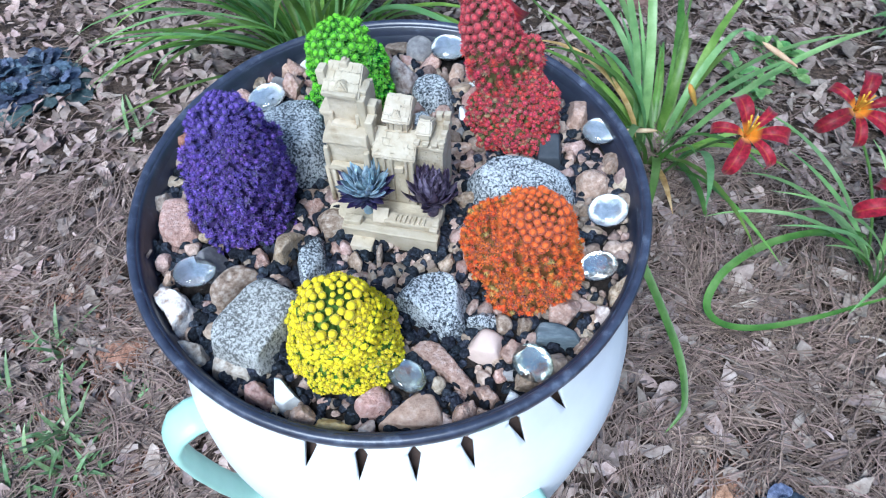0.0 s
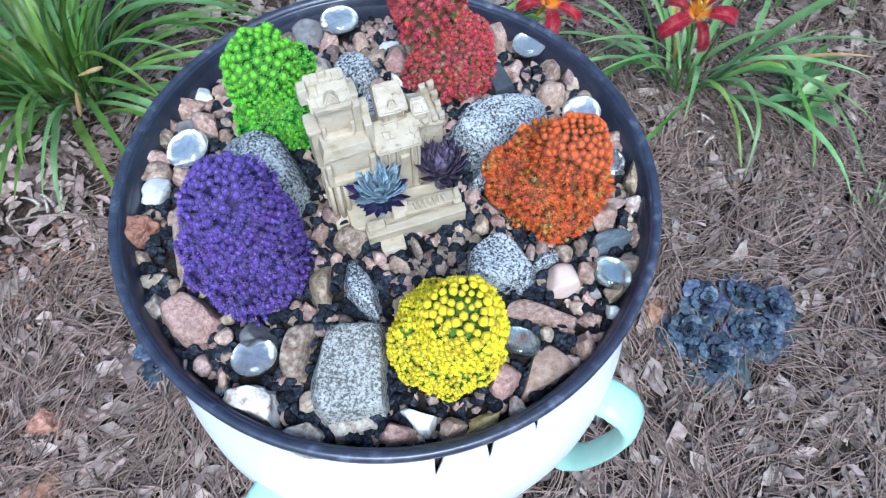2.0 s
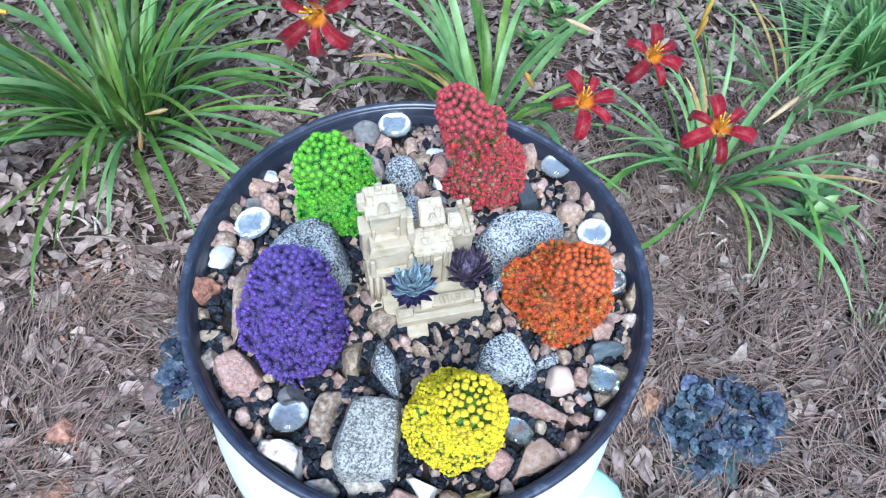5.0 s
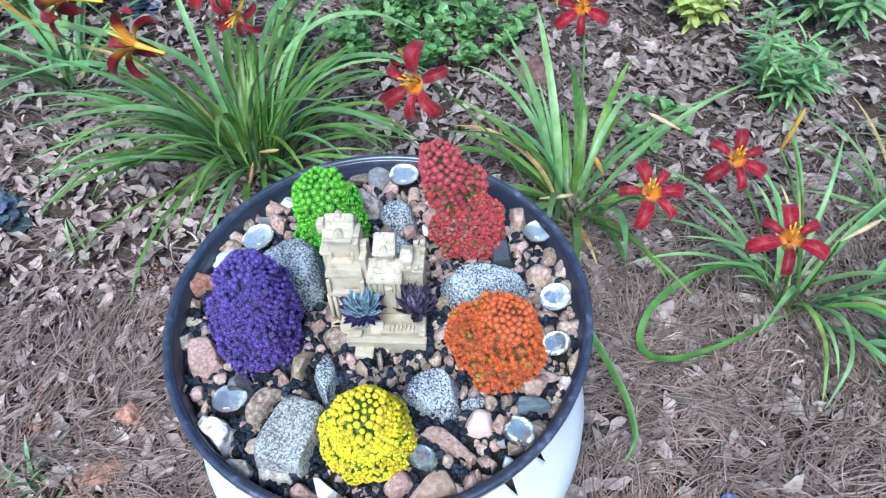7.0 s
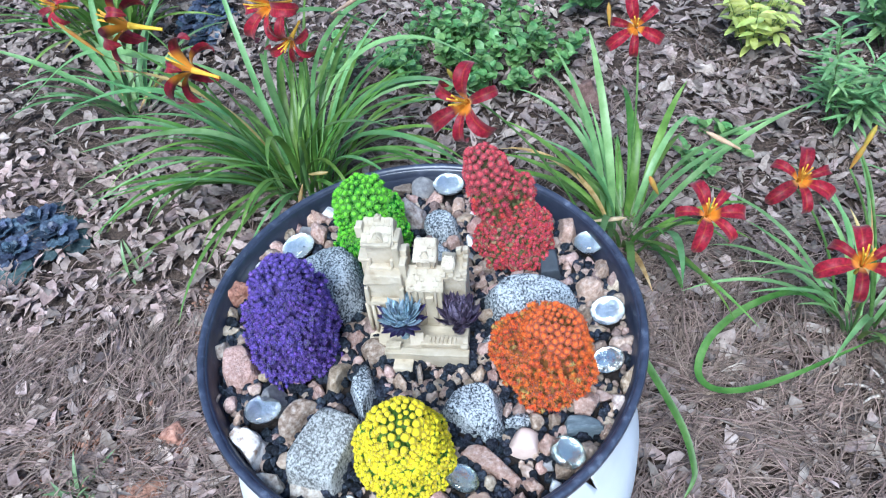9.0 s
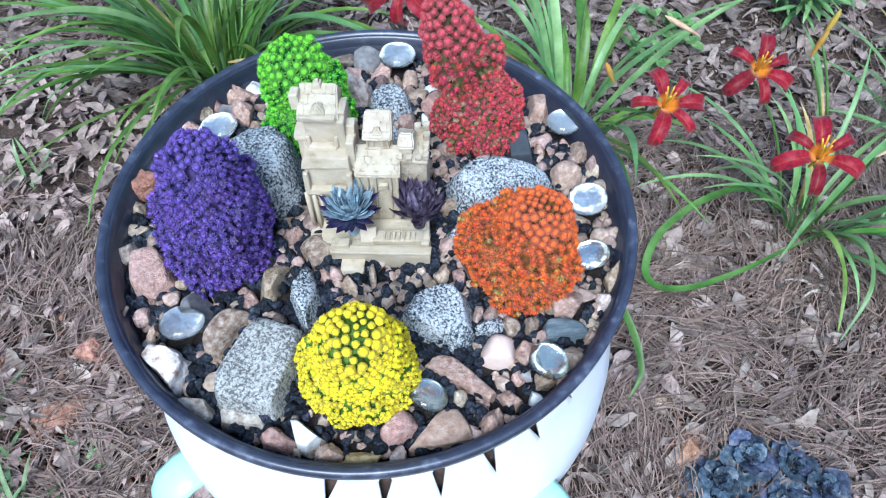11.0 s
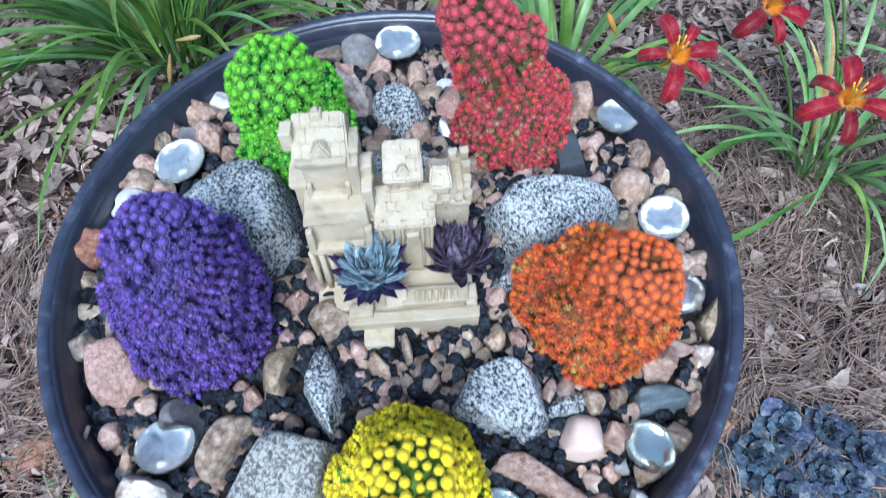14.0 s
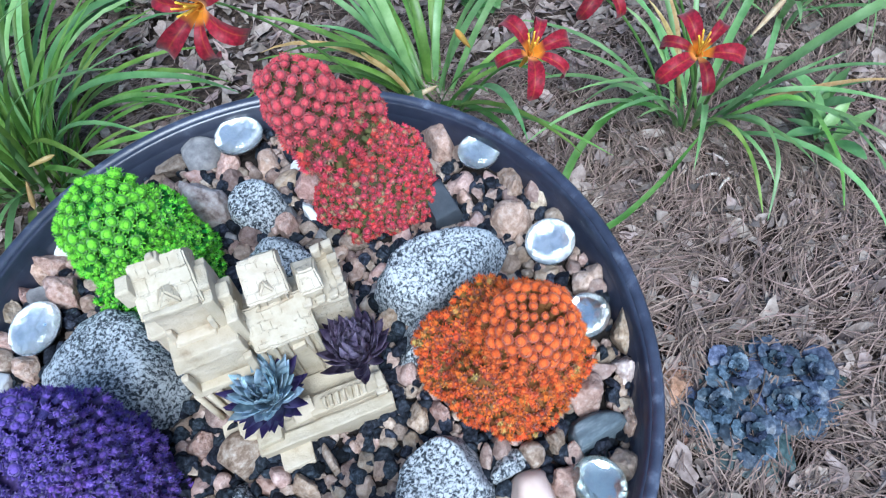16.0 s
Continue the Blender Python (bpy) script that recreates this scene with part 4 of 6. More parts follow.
def cactus(x, y, main, shoots, knob, bead, crown, room, tip, skin, label, seed, fringe=1.0, shoot="bead", band="tuft", ribs=0, lumps=0.0):
    """main: stems as centre, radii and lean; shoots: side heads; knob and bead: knob radii on stems and shoots; crown: how far down from its top, in degrees, a stem bears round buttons in place of brushes; room: the space between buttons; fringe: the length of their spines; shoot and band: the kinds of knob on the side shoots and below the crown; ribs: how many columns the band stands in; lumps: how far the cover heaves."""
    plant = thing("cactus", pose(x, y, SOIL_Z), label, "cactus", "painted cacti in the pan")
    rg = np.random.default_rng(seed)
    home = np.array((x, y, SOIL_Z))
    heads = [(np.array(m[:3]) - home, np.array(m[3:6]), np.array((*m[6:8], 0.0)) if len(m) > 6 else np.zeros(3), k < len(main)) for k, m in enumerate(list(main) + list(shoots))]
    ball, faces = ico(3)
    skin_v, skin_f = [], []
    for c, r, lean, _ in heads:
        p = ball * r * 0.95
        p = p + p[:, 2:3] * lean + c
        skin_f += [tuple(i + len(skin_v) for i in q) for q in faces]
        skin_v += [tuple(q) for q in p]
    body = part("cactus_body", raw_mesh("cactus_body", skin_v, skin_f), skin, plant)
    one_skin = body.modifiers.new("skin", "REMESH")
    one_skin.mode, one_skin.voxel_size, one_skin.use_smooth_shade = "VOXEL", 0.0018, True
    points, normals, size, kinds = [], [], [], []
    layers = [(i, *head, kind) for i, head in enumerate(heads) for kind in ((0, 1) if head[3] else (2,))]
    for index, c, r, lean, stem, kind in layers:
        mean = (r[0] * r[1] * r[2]) ** (1 / 3)
        unit_size = (knob, knob * (1.0 if ribs else 0.85), bead * rg.uniform(0.85, 1.2))[kind]
        n = int(4 * math.pi * mean * mean / ((room, 2.8 if band == "tuft" else 3.2, 3.6)[kind] * unit_size**2))
        k = np.arange(n) + 0.5
        phi, theta = np.arccos(1 - 2 * k / n), np.pi * (1 + 5**0.5) * k + seed + index
        unit = np.c_[np.cos(theta) * np.sin(phi), np.sin(theta) * np.sin(phi), np.cos(phi)] + rg.normal(0, (0.14 if crown < 90 else 0.3, 0.2, 0.3)[kind] * unit_size / mean, (n, 3))
        unit /= np.linalg.norm(unit, axis=1)[:, None]
        if not stem:
            # a shoot looks out from its stem
            away = Vector((c[0], c[1], 0.6 * mean + 0.5 * math.hypot(c[0], c[1])))
            turn = np.array(Vector((0, 0, 1)).rotation_difference(away).to_matrix())
            unit = unit @ turn.T
        if kind == 1 and ribs:
            # brushes stand one above the other on ribs
            step = 1.25 * unit_size / mean
            rows = int((math.pi - radians(crown)) / step)
            phi = np.repeat(radians(crown) + (np.arange(rows) + 0.5) * step, ribs) + rg.normal(0, 0.03, rows * ribs)
            theta = np.tile(np.arange(ribs) * 2 * np.pi / ribs, rows) + 0.35 * (phi - radians(crown)) + rg.normal(0, 0.035, rows * ribs)
            unit = np.c_[np.cos(theta) * np.sin(phi), np.sin(theta) * np.sin(phi), np.cos(phi)]
            n = len(phi)
        edge = crown + 5 * np.sin(3 * theta) + rg.normal(0, 3, n)
        for u, a, limit in zip(unit, phi, edge):
            if stem and (math.degrees(a) < limit) != (kind == 0):
                continue
            p = u * r
            p = c + p + p[2] * lean
            if p[2] < 0.0015:
                continue
            inside = False
            for j, (cj, rj, lj, _) in enumerate(heads):
                if j != index:
                    q = p - cj
                    q = (q - q[2] * lj) / rj
                    if (q * q).sum() < 0.9:
                        inside = True
                        break
            if inside:
                continue
            g = u / r
            g /= np.linalg.norm(g)
            s = unit_size * (min(1.0, 0.6 + 0.7 * a) if kind == 0 else 1.0) * rg.uniform(0.8, 1.2)
            swell = noise.noise(Vector(p) * 120 + Vector((seed, 0, 0)))
            heave = lumps * max(0.0, noise.noise(Vector(p) * 70 + Vector((0, seed, 0))))
            points.append(p + g * heave + g * s * (0.6 * swell + (0.25, 0.0, 0.1)[kind] + rg.uniform(-0.25, 0.25)))
            normals.append(g + rg.normal(0, (0.1, 0.2, 0.22)[kind], 3) + (np.array((0, 0, -0.2)) if kind == 1 else 0))
            size.append(s)
            kinds.append(kind)
    m = np.tile(np.eye(4), (len(points), 1, 1))
    for i, (p, n, s) in enumerate(zip(points, normals, size)):
        z = Vector(n).normalized()
        side = z.orthogonal().normalized()
        side.rotate(Matrix.Rotation(rg.uniform(0, 6.28), 3, z))
        up = z.cross(side)
        m[i, :3, 0], m[i, :3, 1], m[i, :3, 2], m[i, :3, 3] = side * s, up * s, z * s, p
    kinds = np.array(kinds)
    order = np.argsort([3 * k - 20 * p[2] for k, p in zip(kinds, points)])
    single, rest = set(order[:120].tolist()), order[120:]
    for number, (kind, sides) in enumerate((("button", 11), (band, 9), (shoot, 7))):
        for variant in range(3):
            v, f, slot = knob_template(kind, sides, seed * 10 + variant, fringe)
            mine = [i for i in rest if kinds[i] == number and i % 3 == variant]
            if mine:
                me = many("knob_cover", v, f, m[mine], slot)
                me.materials.append(skin)
                me.materials.append(tip)
                tagged(part("knob_cover", me, None, plant), "close cover of small painted knobs", kind="stuff")
            one = many("tubercle", v, f, np.eye(4)[None], slot)
            one.materials.append(skin)
            one.materials.append(tip)
            for i in sorted(single):
                if kinds[i] == number and i % 3 == variant:
                    part("tubercle", one, None, plant, m=Matrix([list(row) for row in m[i]]))
    return plant


def paint(name, low, mid, high, bare, worn=0.6):
    """Matt paint that has worn off to the bare plant in places."""
    m = surface(name, [(0.3, low), (0.5, mid), (0.72, high)], 500, bump=0.2, bump_scale=900, vary="island", amount=0.22, hue=0.01, rough=0.8, sheen=0.15, stain=0.15, stain_scale=60)
    p = m.node_tree.nodes["Principled BSDF"]
    at = place_vector(m)
    patch = node(m, "TexNoise", Scale=75, Detail=4)
    wire(m, at, 0, patch, "Vector")
    gone = node(m, "MapRange", From_Min=worn, From_Max=worn + 0.07, To_Min=0.0, To_Max=0.85)
    wire(m, patch, "Fac", gone, "Value")
    mix = node(m, "MixRGB")
    wire(m, gone, 0, mix, 0)
    m.node_tree.links.new(p.inputs["Base Color"].links[0].from_socket, mix.inputs[1])
    mix.inputs[2].default_value = (*bare, 1)
    wire(m, mix, 0, p, "Base Color")
    return m


def flesh(name, low, high):
    return surface(name, [(0.3, low), (0.7, high)], 220, bump=0.5, bump_scale=500, vary="island", amount=0.3, hue=0.02, rough=0.7)


cactus(-0.018, -0.13, [(-0.0152, -0.1365, 0.8595, 0.0242, 0.0242, 0.0335)],
       ring_of(11, -0.018, -0.129, 0.844, 0.0205, 0.0205, 0.009, 1) + ring_of(13, -0.0182, -0.127, 0.826, 0.026, 0.0255, 0.0105, 2) + ring_of(15, -0.0182, -0.126, 0.808, 0.0275, 0.027, 0.0102, 3),
       0.0028, 0.0017, 44, 3.9, paint("yellow paint", (0.66, 0.52, 0.003), (0.82, 0.68, 0.004), (0.88, 0.78, 0.02), (0.6, 0.55, 0.3), 0.66), flesh("yellow cactus flesh", (0.035, 0.1, 0.012), (0.11, 0.2, 0.02)), "low dome cactus with knobs painted bright yellow", 1, 0.35, band="bead", lumps=0.003)
cactus(-0.11, -0.01, [(-0.1065, -0.0105, 0.858, 0.0275, 0.0325, 0.0555)],
       ring_of(9, -0.108, -0.01, 0.868, 0.0225, 0.0255, 0.009, 4) + ring_of(11, -0.11, -0.0095, 0.849, 0.027, 0.030, 0.0098, 5) + ring_of(13, -0.1125, -0.0085, 0.828, 0.0282, 0.0318, 0.0105, 6) + ring_of(14, -0.1135, -0.009, 0.808, 0.0278, 0.032, 0.0102, 7),
       0.0029, 0.0022, 27, 3.4, paint("purple paint", (0.066, 0.032, 0.22), (0.14, 0.072, 0.38), (0.28, 0.175, 0.56), (0.11, 0.09, 0.17), 0.6), flesh("purple cactus flesh", (0.02, 0.014, 0.07), (0.06, 0.04, 0.18)), "tall domed cactus painted violet all over", 2, 1.2, "star", "star", lumps=0.009)
cactus(-0.044, 0.104, [(-0.0475, 0.107, 0.849, 0.0265, 0.0265, 0.0325)],
       [(-0.0245, 0.106, 0.849, 0.014, 0.0145, 0.017), (-0.0215, 0.099, 0.83, 0.0135, 0.014, 0.016), (-0.0255, 0.118, 0.835, 0.013, 0.013, 0.016), (-0.0315, 0.083, 0.832, 0.0135, 0.0135, 0.016), (-0.045, 0.0795, 0.829, 0.0125, 0.0125, 0.016), (-0.058, 0.082, 0.827, 0.0115, 0.0115, 0.015)] + ring_of(13, -0.0435, 0.102, 0.809, 0.0255, 0.025, 0.011, 8),
       0.0031, 0.0021, 62, 4.7, paint("green paint", (0.085, 0.38, 0.008), (0.18, 0.58, 0.02), (0.38, 0.74, 0.08), (0.09, 0.26, 0.03), 0.62), flesh("green cactus flesh", (0.01, 0.09, 0.01), (0.035, 0.2, 0.02)), "rounded cactus with knobs painted bright green", 3, 1.25, "star", "star", lumps=0.005)
cactus(0.092, 0.08, [(0.0785, 0.093, 0.87, 0.0215, 0.0215, 0.0495, -0.24, 0.1), (0.103, 0.099, 0.86, 0.0115, 0.0115, 0.02)],
       [(0.097, 0.071, 0.838, 0.0155, 0.0155, 0.016), (0.112, 0.07, 0.829, 0.0145, 0.0145, 0.016), (0.086, 0.069, 0.835, 0.014, 0.014, 0.016), (0.117, 0.084, 0.832, 0.0135, 0.0135, 0.015), (0.105, 0.087, 0.844, 0.015, 0.015, 0.016), (0.074, 0.078, 0.831, 0.0135, 0.0135, 0.015), (0.112, 0.063, 0.811, 0.013, 0.013, 0.014), (0.096, 0.061, 0.816, 0.0135, 0.0135, 0.015), (0.081, 0.067, 0.813, 0.0125, 0.0125, 0.014), (0.07, 0.084, 0.812, 0.012, 0.012, 0.014), (0.121, 0.077, 0.81, 0.0115, 0.0115, 0.013)],
       0.0031, 0.0022, 62, 4.0, paint("red paint", (0.34, 0.016, 0.028), (0.51, 0.038, 0.055), (0.64, 0.14, 0.15), (0.3, 0.25, 0.13), 0.57), flesh("red cactus flesh", (0.05, 0.055, 0.018), (0.15, 0.13, 0.045)), "tall two-headed cactus with knobs painted coral red", 4, 0.9, "bead", "star", 19, 0.005)
cactus(0.105, -0.06, [(0.1085, -0.065, 0.849, 0.0252, 0.0252, 0.0455, -0.04, -0.12)],
       [(0.079, -0.0745, 0.846, 0.015, 0.015, 0.0175), (0.0785, -0.037, 0.828, 0.0145, 0.0145, 0.016), (0.0725, -0.05, 0.828, 0.0135, 0.0135, 0.015), (0.086, -0.046, 0.838, 0.013, 0.013, 0.016), (0.102, -0.0375, 0.845, 0.0135, 0.0135, 0.0155), (0.128, -0.0725, 0.824, 0.013, 0.013, 0.016), (0.12, -0.08, 0.808, 0.012, 0.012, 0.014), (0.105, -0.082, 0.808, 0.012, 0.012, 0.014), (0.09, -0.08, 0.816, 0.0125, 0.0125, 0.015), (0.13, -0.054, 0.817, 0.0115, 0.0115, 0.015), (0.116, -0.04, 0.817, 0.0135, 0.0135, 0.015), (0.082, -0.062, 0.815, 0.0145, 0.0145, 0.015), (0.096, -0.086, 0.805, 0.0105, 0.0105, 0.012)],
       0.0028, 0.0025, 46, 3.5, paint("orange paint", (0.46, 0.062, 0.006), (0.66, 0.12, 0.012), (0.78, 0.22, 0.045), (0.42, 0.36, 0.1), 0.58), flesh("orange cactus flesh", (0.12, 0.05, 0.012), (0.26, 0.13, 0.03)), "many-headed cactus with knobs painted bright orange", 5, 0.7, "star", "star", 21, 0.006)
for x, y, r in ((-0.0155, -0.132, 0.04), (-0.107, -0.014, 0.042), (-0.048, 0.102, 0.035), (0.093, 0.078, 0.034), (0.1, -0.066, 0.036), (0.0, -0.005, 0.04), (-0.025, -0.02, 0.03), (0.025, -0.025, 0.028)):
    TAKEN.append((x, y, r))

# ---- castle ornament ----
castle = thing("castle_ornament", pose(0, 0, SOIL_Z + 0.003, 0, 0, -9), "cream resin miniature castle with towers, roofs and a front terrace", "castle ornament")


def worn(bm, seed, depth=0.00045):
    """Chips and softens a casting's surface."""
    off = Vector((seed * 1.7, seed * 0.6, 0))
    for v in bm.verts:
        v.co += Vector((noise.noise(v.co * 230 + off), noise.noise(v.co * 230 + off + Vector((9, 0, 0))), noise.noise(v.co * 230 + off + Vector((0, 9, 0))))) * depth


def block(bm, u0, u1, v0, v1, h0, h1, taper=0.0, seed=0, bevel=0.0012):
    """A cast block, a little uneven, with worn edges."""
    r = random.Random(seed)
    one = bmesh.new()
    bmesh.ops.create_cube(one, size=1)
    for v in one.verts:
        k = 1 - taper * (v.co.z + 0.5)
        v.co = Vector(((u0 + u1) / 2 + v.co.x * (u1 - u0) * k, (v0 + v1) / 2 + v.co.y * (v1 - v0) * k, (h0 + h1) / 2 + v.co.z * (h1 - h0)))
        v.co += Vector((r.uniform(-1, 1), r.uniform(-1, 1), r.uniform(-1, 1))) * 0.0008
    bmesh.ops.bevel(one, geom=list(one.edges), offset=min(bevel, 0.3 * min(u1 - u0, v1 - v0, h1 - h0)), segments=2, affect="EDGES", profile=0.6)
    bmesh.ops.triangulate(one, faces=list(one.faces))
    for _ in range(3):
        bmesh.ops.subdivide_edges(one, edges=[e for e in one.edges if e.calc_length() > 0.0045], cuts=1)
        bmesh.ops.triangulate(one, faces=list(one.faces))
    worn(one, seed)
    me = bpy.data.meshes.new("block")
    one.to_mesh(me)
    one.free()
    bm.from_mesh(me)
    bpy.data.meshes.remove(me)
    return bm


def blocks(name, rows, parent=None, label="", material=None):
    bm = bmesh.new()
    for i, row in enumerate(rows):
        block(bm, *row, seed=len(name) * 31 + i)
    return part(name, bm, material or RESIN, parent or castle, label)


def gable(name, u0, u1, v0, v1, h0, h1, along="u", parent=None, hip=0.25, thick=0.0025, back=0.0):
    """A pitched roof with its eaves, ridge along u or v and set back from the middle, ends leaned in by hip."""
    bm = bmesh.new()
    if along == "u":
        m, d = (v0 + v1) / 2 + back, (u1 - u0) * hip
        ridge = [(u0 + d, m, h1), (u1 - d, m, h1)]
    else:
        m, d = (u0 + u1) / 2, (v1 - v0) * hip
        ridge = [(m, v0 + d, h1), (m, v1 - d, h1)]
    low = [(u0, v0, h0 - thick), (u1, v0, h0 - thick), (u1, v1, h0 - thick), (u0, v1, h0 - thick)]
    eave = [(x, y, h0) for x, y, _ in low]
    L, E, R = [[bm.verts.new(p) for p in q] for q in (low, eave, ridge)]
    bm.faces.new(L[::-1])
    for k in range(4):
        bm.faces.new((L[k], L[(k + 1) % 4], E[(k + 1) % 4], E[k]))
    if along == "u":
        sides = ((E[0], E[1], R[1], R[0]), (E[1], E[2], R[1]), (E[2], E[3], R[0], R[1]), (E[3], E[0], R[0]))
    else:
        sides = ((E[0], E[1], R[0]), (E[1], E[2], R[1], R[0]), (E[2], E[3], R[1]), (E[3], E[0], R[0], R[1]))
    for face in sides:
        bm.faces.new(face)
    bmesh.ops.bevel(bm, geom=list(bm.edges), offset=0.0009, segments=2, affect="EDGES")
    bmesh.ops.triangulate(bm, faces=list(bm.faces))
    for _ in range(3):
        bmesh.ops.subdivide_edges(bm, edges=[e for e in bm.edges if e.calc_length() > 0.0045], cuts=1)
        bmesh.ops.triangulate(bm, faces=list(bm.faces))
    worn(bm, len(name) + u0 * 90, 0.0006)
    return part(name, bm, SHINGLE, parent or castle)


def shingle_material():
    m = surface("cream cast shingles", [(0.3, (0.36, 0.29, 0.195)), (0.5, (0.455, 0.39, 0.29)), (0.7, (0.52, 0.46, 0.36))], 90, bump=0.35, bump_scale=420, amount=0.04, hue=0.004, rough=0.6, stain=0.1)
    p = m.node_tree.nodes["Principled BSDF"]
    at = place_vector(m, (1, 1, 1), 0.0)
    rows = node(m, "TexBrick", Scale=1.0, Mortar_Size=0.00022, Brick_Width=0.0046, Row_Height=0.0031)
    mix = node(m, "CombineXYZ")
    axes = node(m, "SeparateXYZ")
    wire(m, at, 0, axes, 0)
    wire(m, axes, "X", mix, "X")
    wire(m, axes, "Z", mix, "Y")
    wire(m, mix, 0, rows, "Vector")
    worn_off = node(m, "TexNoise", Scale=130, Detail=2)
    wire(m, at, 0, worn_off, "Vector")
    keep_it = node(m, "MapRange", From_Min=0.46, From_Max=0.58)
    wire(m, worn_off, "Fac", keep_it, "Value")
    groove = node(m, "Math")
    groove.operation = "MULTIPLY"
    wire(m, rows, "Fac", groove, 0)
    wire(m, keep_it, 0, groove, 1)
    relief = node(m, "Bump", Strength=1.0, Distance=0.0012)
    relief.invert = True
    wire(m, groove, 0, relief, "Height")
    wire(m, relief, 0, p, "Normal")
    return m


SHINGLE = shingle_material()
blocks("plinth", [(-0.045, 0.044, -0.03, 0.03, -0.006, 0.006)])
keep = blocks("keep", [(-0.0415, -0.007, -0.009, 0.03, 0, 0.049, 0.02), (-0.0425, -0.005, -0.0122, 0.031, 0.0468, 0.0525)])
for u, v in ((-0.0428, -0.0105), (-0.0428, -0.0035), (-0.0428, 0.006), (-0.0428, 0.018), (-0.0375, -0.0112), (-0.0325, -0.0112)):
    part("column", tube(((u, v, 0), (u, v, 0.02), (u, v, 0.047)), 0.0018, 10, 0.85), RESIN, keep)
second = blocks("tower_floor", [(-0.041, -0.0095, -0.0075, 0.029, 0.052, 0.0745, 0.03), (-0.0422, -0.0085, -0.0088, 0.03, 0.0715, 0.0805, 0.1)])
for u in (-0.0405, -0.0105):
    blocks("buttress", [(u - 0.0026, u + 0.0026, -0.0125, -0.0065, 0.05, 0.0685, 0.25)], second)
blocks("wing", [(-0.0465, -0.039, 0.007, 0.022, 0.046, 0.084, 0.05), (-0.0475, -0.038, 0.006, 0.023, 0.083, 0.087)], second)
third = blocks("tower_floor", [(-0.0385, -0.0162, 0.0055, 0.029, 0.079, 0.1085, 0.02), (-0.0375, -0.0172, -0.0005, 0.006, 0.0792, 0.0832, 0.1)])
for u in (-0.0368, -0.018):
    blocks("pilaster", [(u - 0.002, u + 0.002, 0.0015, 0.0065, 0.0792, 0.0905, 0.3)], third)
roof = gable("roof", -0.042, -0.0148, 0.0035, 0.0325, 0.1072, 0.1178, "u", hip=0.05, thick=0.003, back=0.008)
blocks("eave", [(-0.0405, -0.016, 0.0028, 0.0065, 0.1052, 0.109)], roof)
gable("front_dormer", -0.0335, -0.0225, 0.0052, 0.0165, 0.1092, 0.1152, "v", roof, 0.4)
blocks("finial", [(-0.0325, -0.0255, 0.0215, 0.029, 0.1135, 0.1195, 0.35), (-0.0308, -0.0272, 0.0235, 0.0272, 0.119, 0.1222, 0.35)], roof)
blocks("side_dormer", [(-0.0465, -0.0405, 0.0125, 0.0225, 0.106, 0.1185, 0.06)], roof)
turret = blocks("turret", [(-0.0165, -0.0112, 0.003, 0.0265, 0, 0.1055, 0.03), (-0.0168, -0.0108, 0.0085, 0.0215, 0.1042, 0.109)])
slim = blocks("turret", [(-0.0112, -0.0058, -0.0025, 0.0225, 0.0, 0.0905, 0.03), (-0.0118, -0.0054, 0.007, 0.0165, 0.089, 0.0975, 0.1)])
for h in (0.062, 0.07, 0.078, 0.086):
    blocks("step", [(-0.0112, -0.005, -0.0045 + 0.35 * (h - 0.058), -0.0005 + 0.35 * (h - 0.058), h, h + 0.0035)], slim)
hall = blocks("hall", [(-0.0065, 0.0235, -0.007, 0.022, 0, 0.064, 0.02), (-0.0072, 0.0242, -0.0088, 0.022, 0.0625, 0.066)])
gable("hall_roof", -0.0072, 0.0245, -0.0095, 0.0245, 0.066, 0.0795, "u", hall, 0.0)
for u in (-0.0045, 0.0012, 0.0068, 0.0175, 0.0222):
    blocks("pilaster", [(u - 0.0011, u + 0.0011, -0.0098, -0.0062, 0.016, 0.0635)], hall)
blocks("door_arch", [(0.009, 0.0155, -0.0092, -0.0065, 0.05, 0.056)], hall)
belfry = blocks("belfry", [(0.0015, 0.0178, 0.0065, 0.023, 0.066, 0.0925, 0.02), (0.0005, 0.0188, 0.0052, 0.024, 0.076, 0.0785)])
gable("belfry_roof", -0.0005, 0.0196, 0.0022, 0.0272, 0.0908, 0.1, "u", belfry, 0.05, back=0.006)
gable("front_dormer", 0.0055, 0.0138, 0.0036, 0.0125, 0.092, 0.0968, "v", belfry, 0.4)
for u in (0.0028, 0.0064, 0.013, 0.0164):
    blocks("pilaster", [(u - 0.0009, u + 0.0009, 0.0046, 0.0078, 0.0785, 0.0905)], belfry)
right_tower = blocks("tower", [(0.0222, 0.0435, 0.001, 0.027, 0, 0.0705, 0.02), (0.0215, 0.0442, 0.0, 0.0275, 0.0685, 0.0725)], None, "", SHINGLE)
gable("tower_roof", 0.0222, 0.034, 0.004, 0.0225, 0.0805, 0.0855, "u", right_tower, 0.12)
blocks("roof_house", [(0.023, 0.0332, 0.005, 0.0215, 0.072, 0.081)], right_tower)
blocks("parapet", [(0.0402, 0.0442, 0.0, 0.0275, 0.072, 0.0755)], right_tower)
blocks("parapet", [(0.033, 0.0442, 0.0235, 0.0275, 0.072, 0.077)], right_tower)
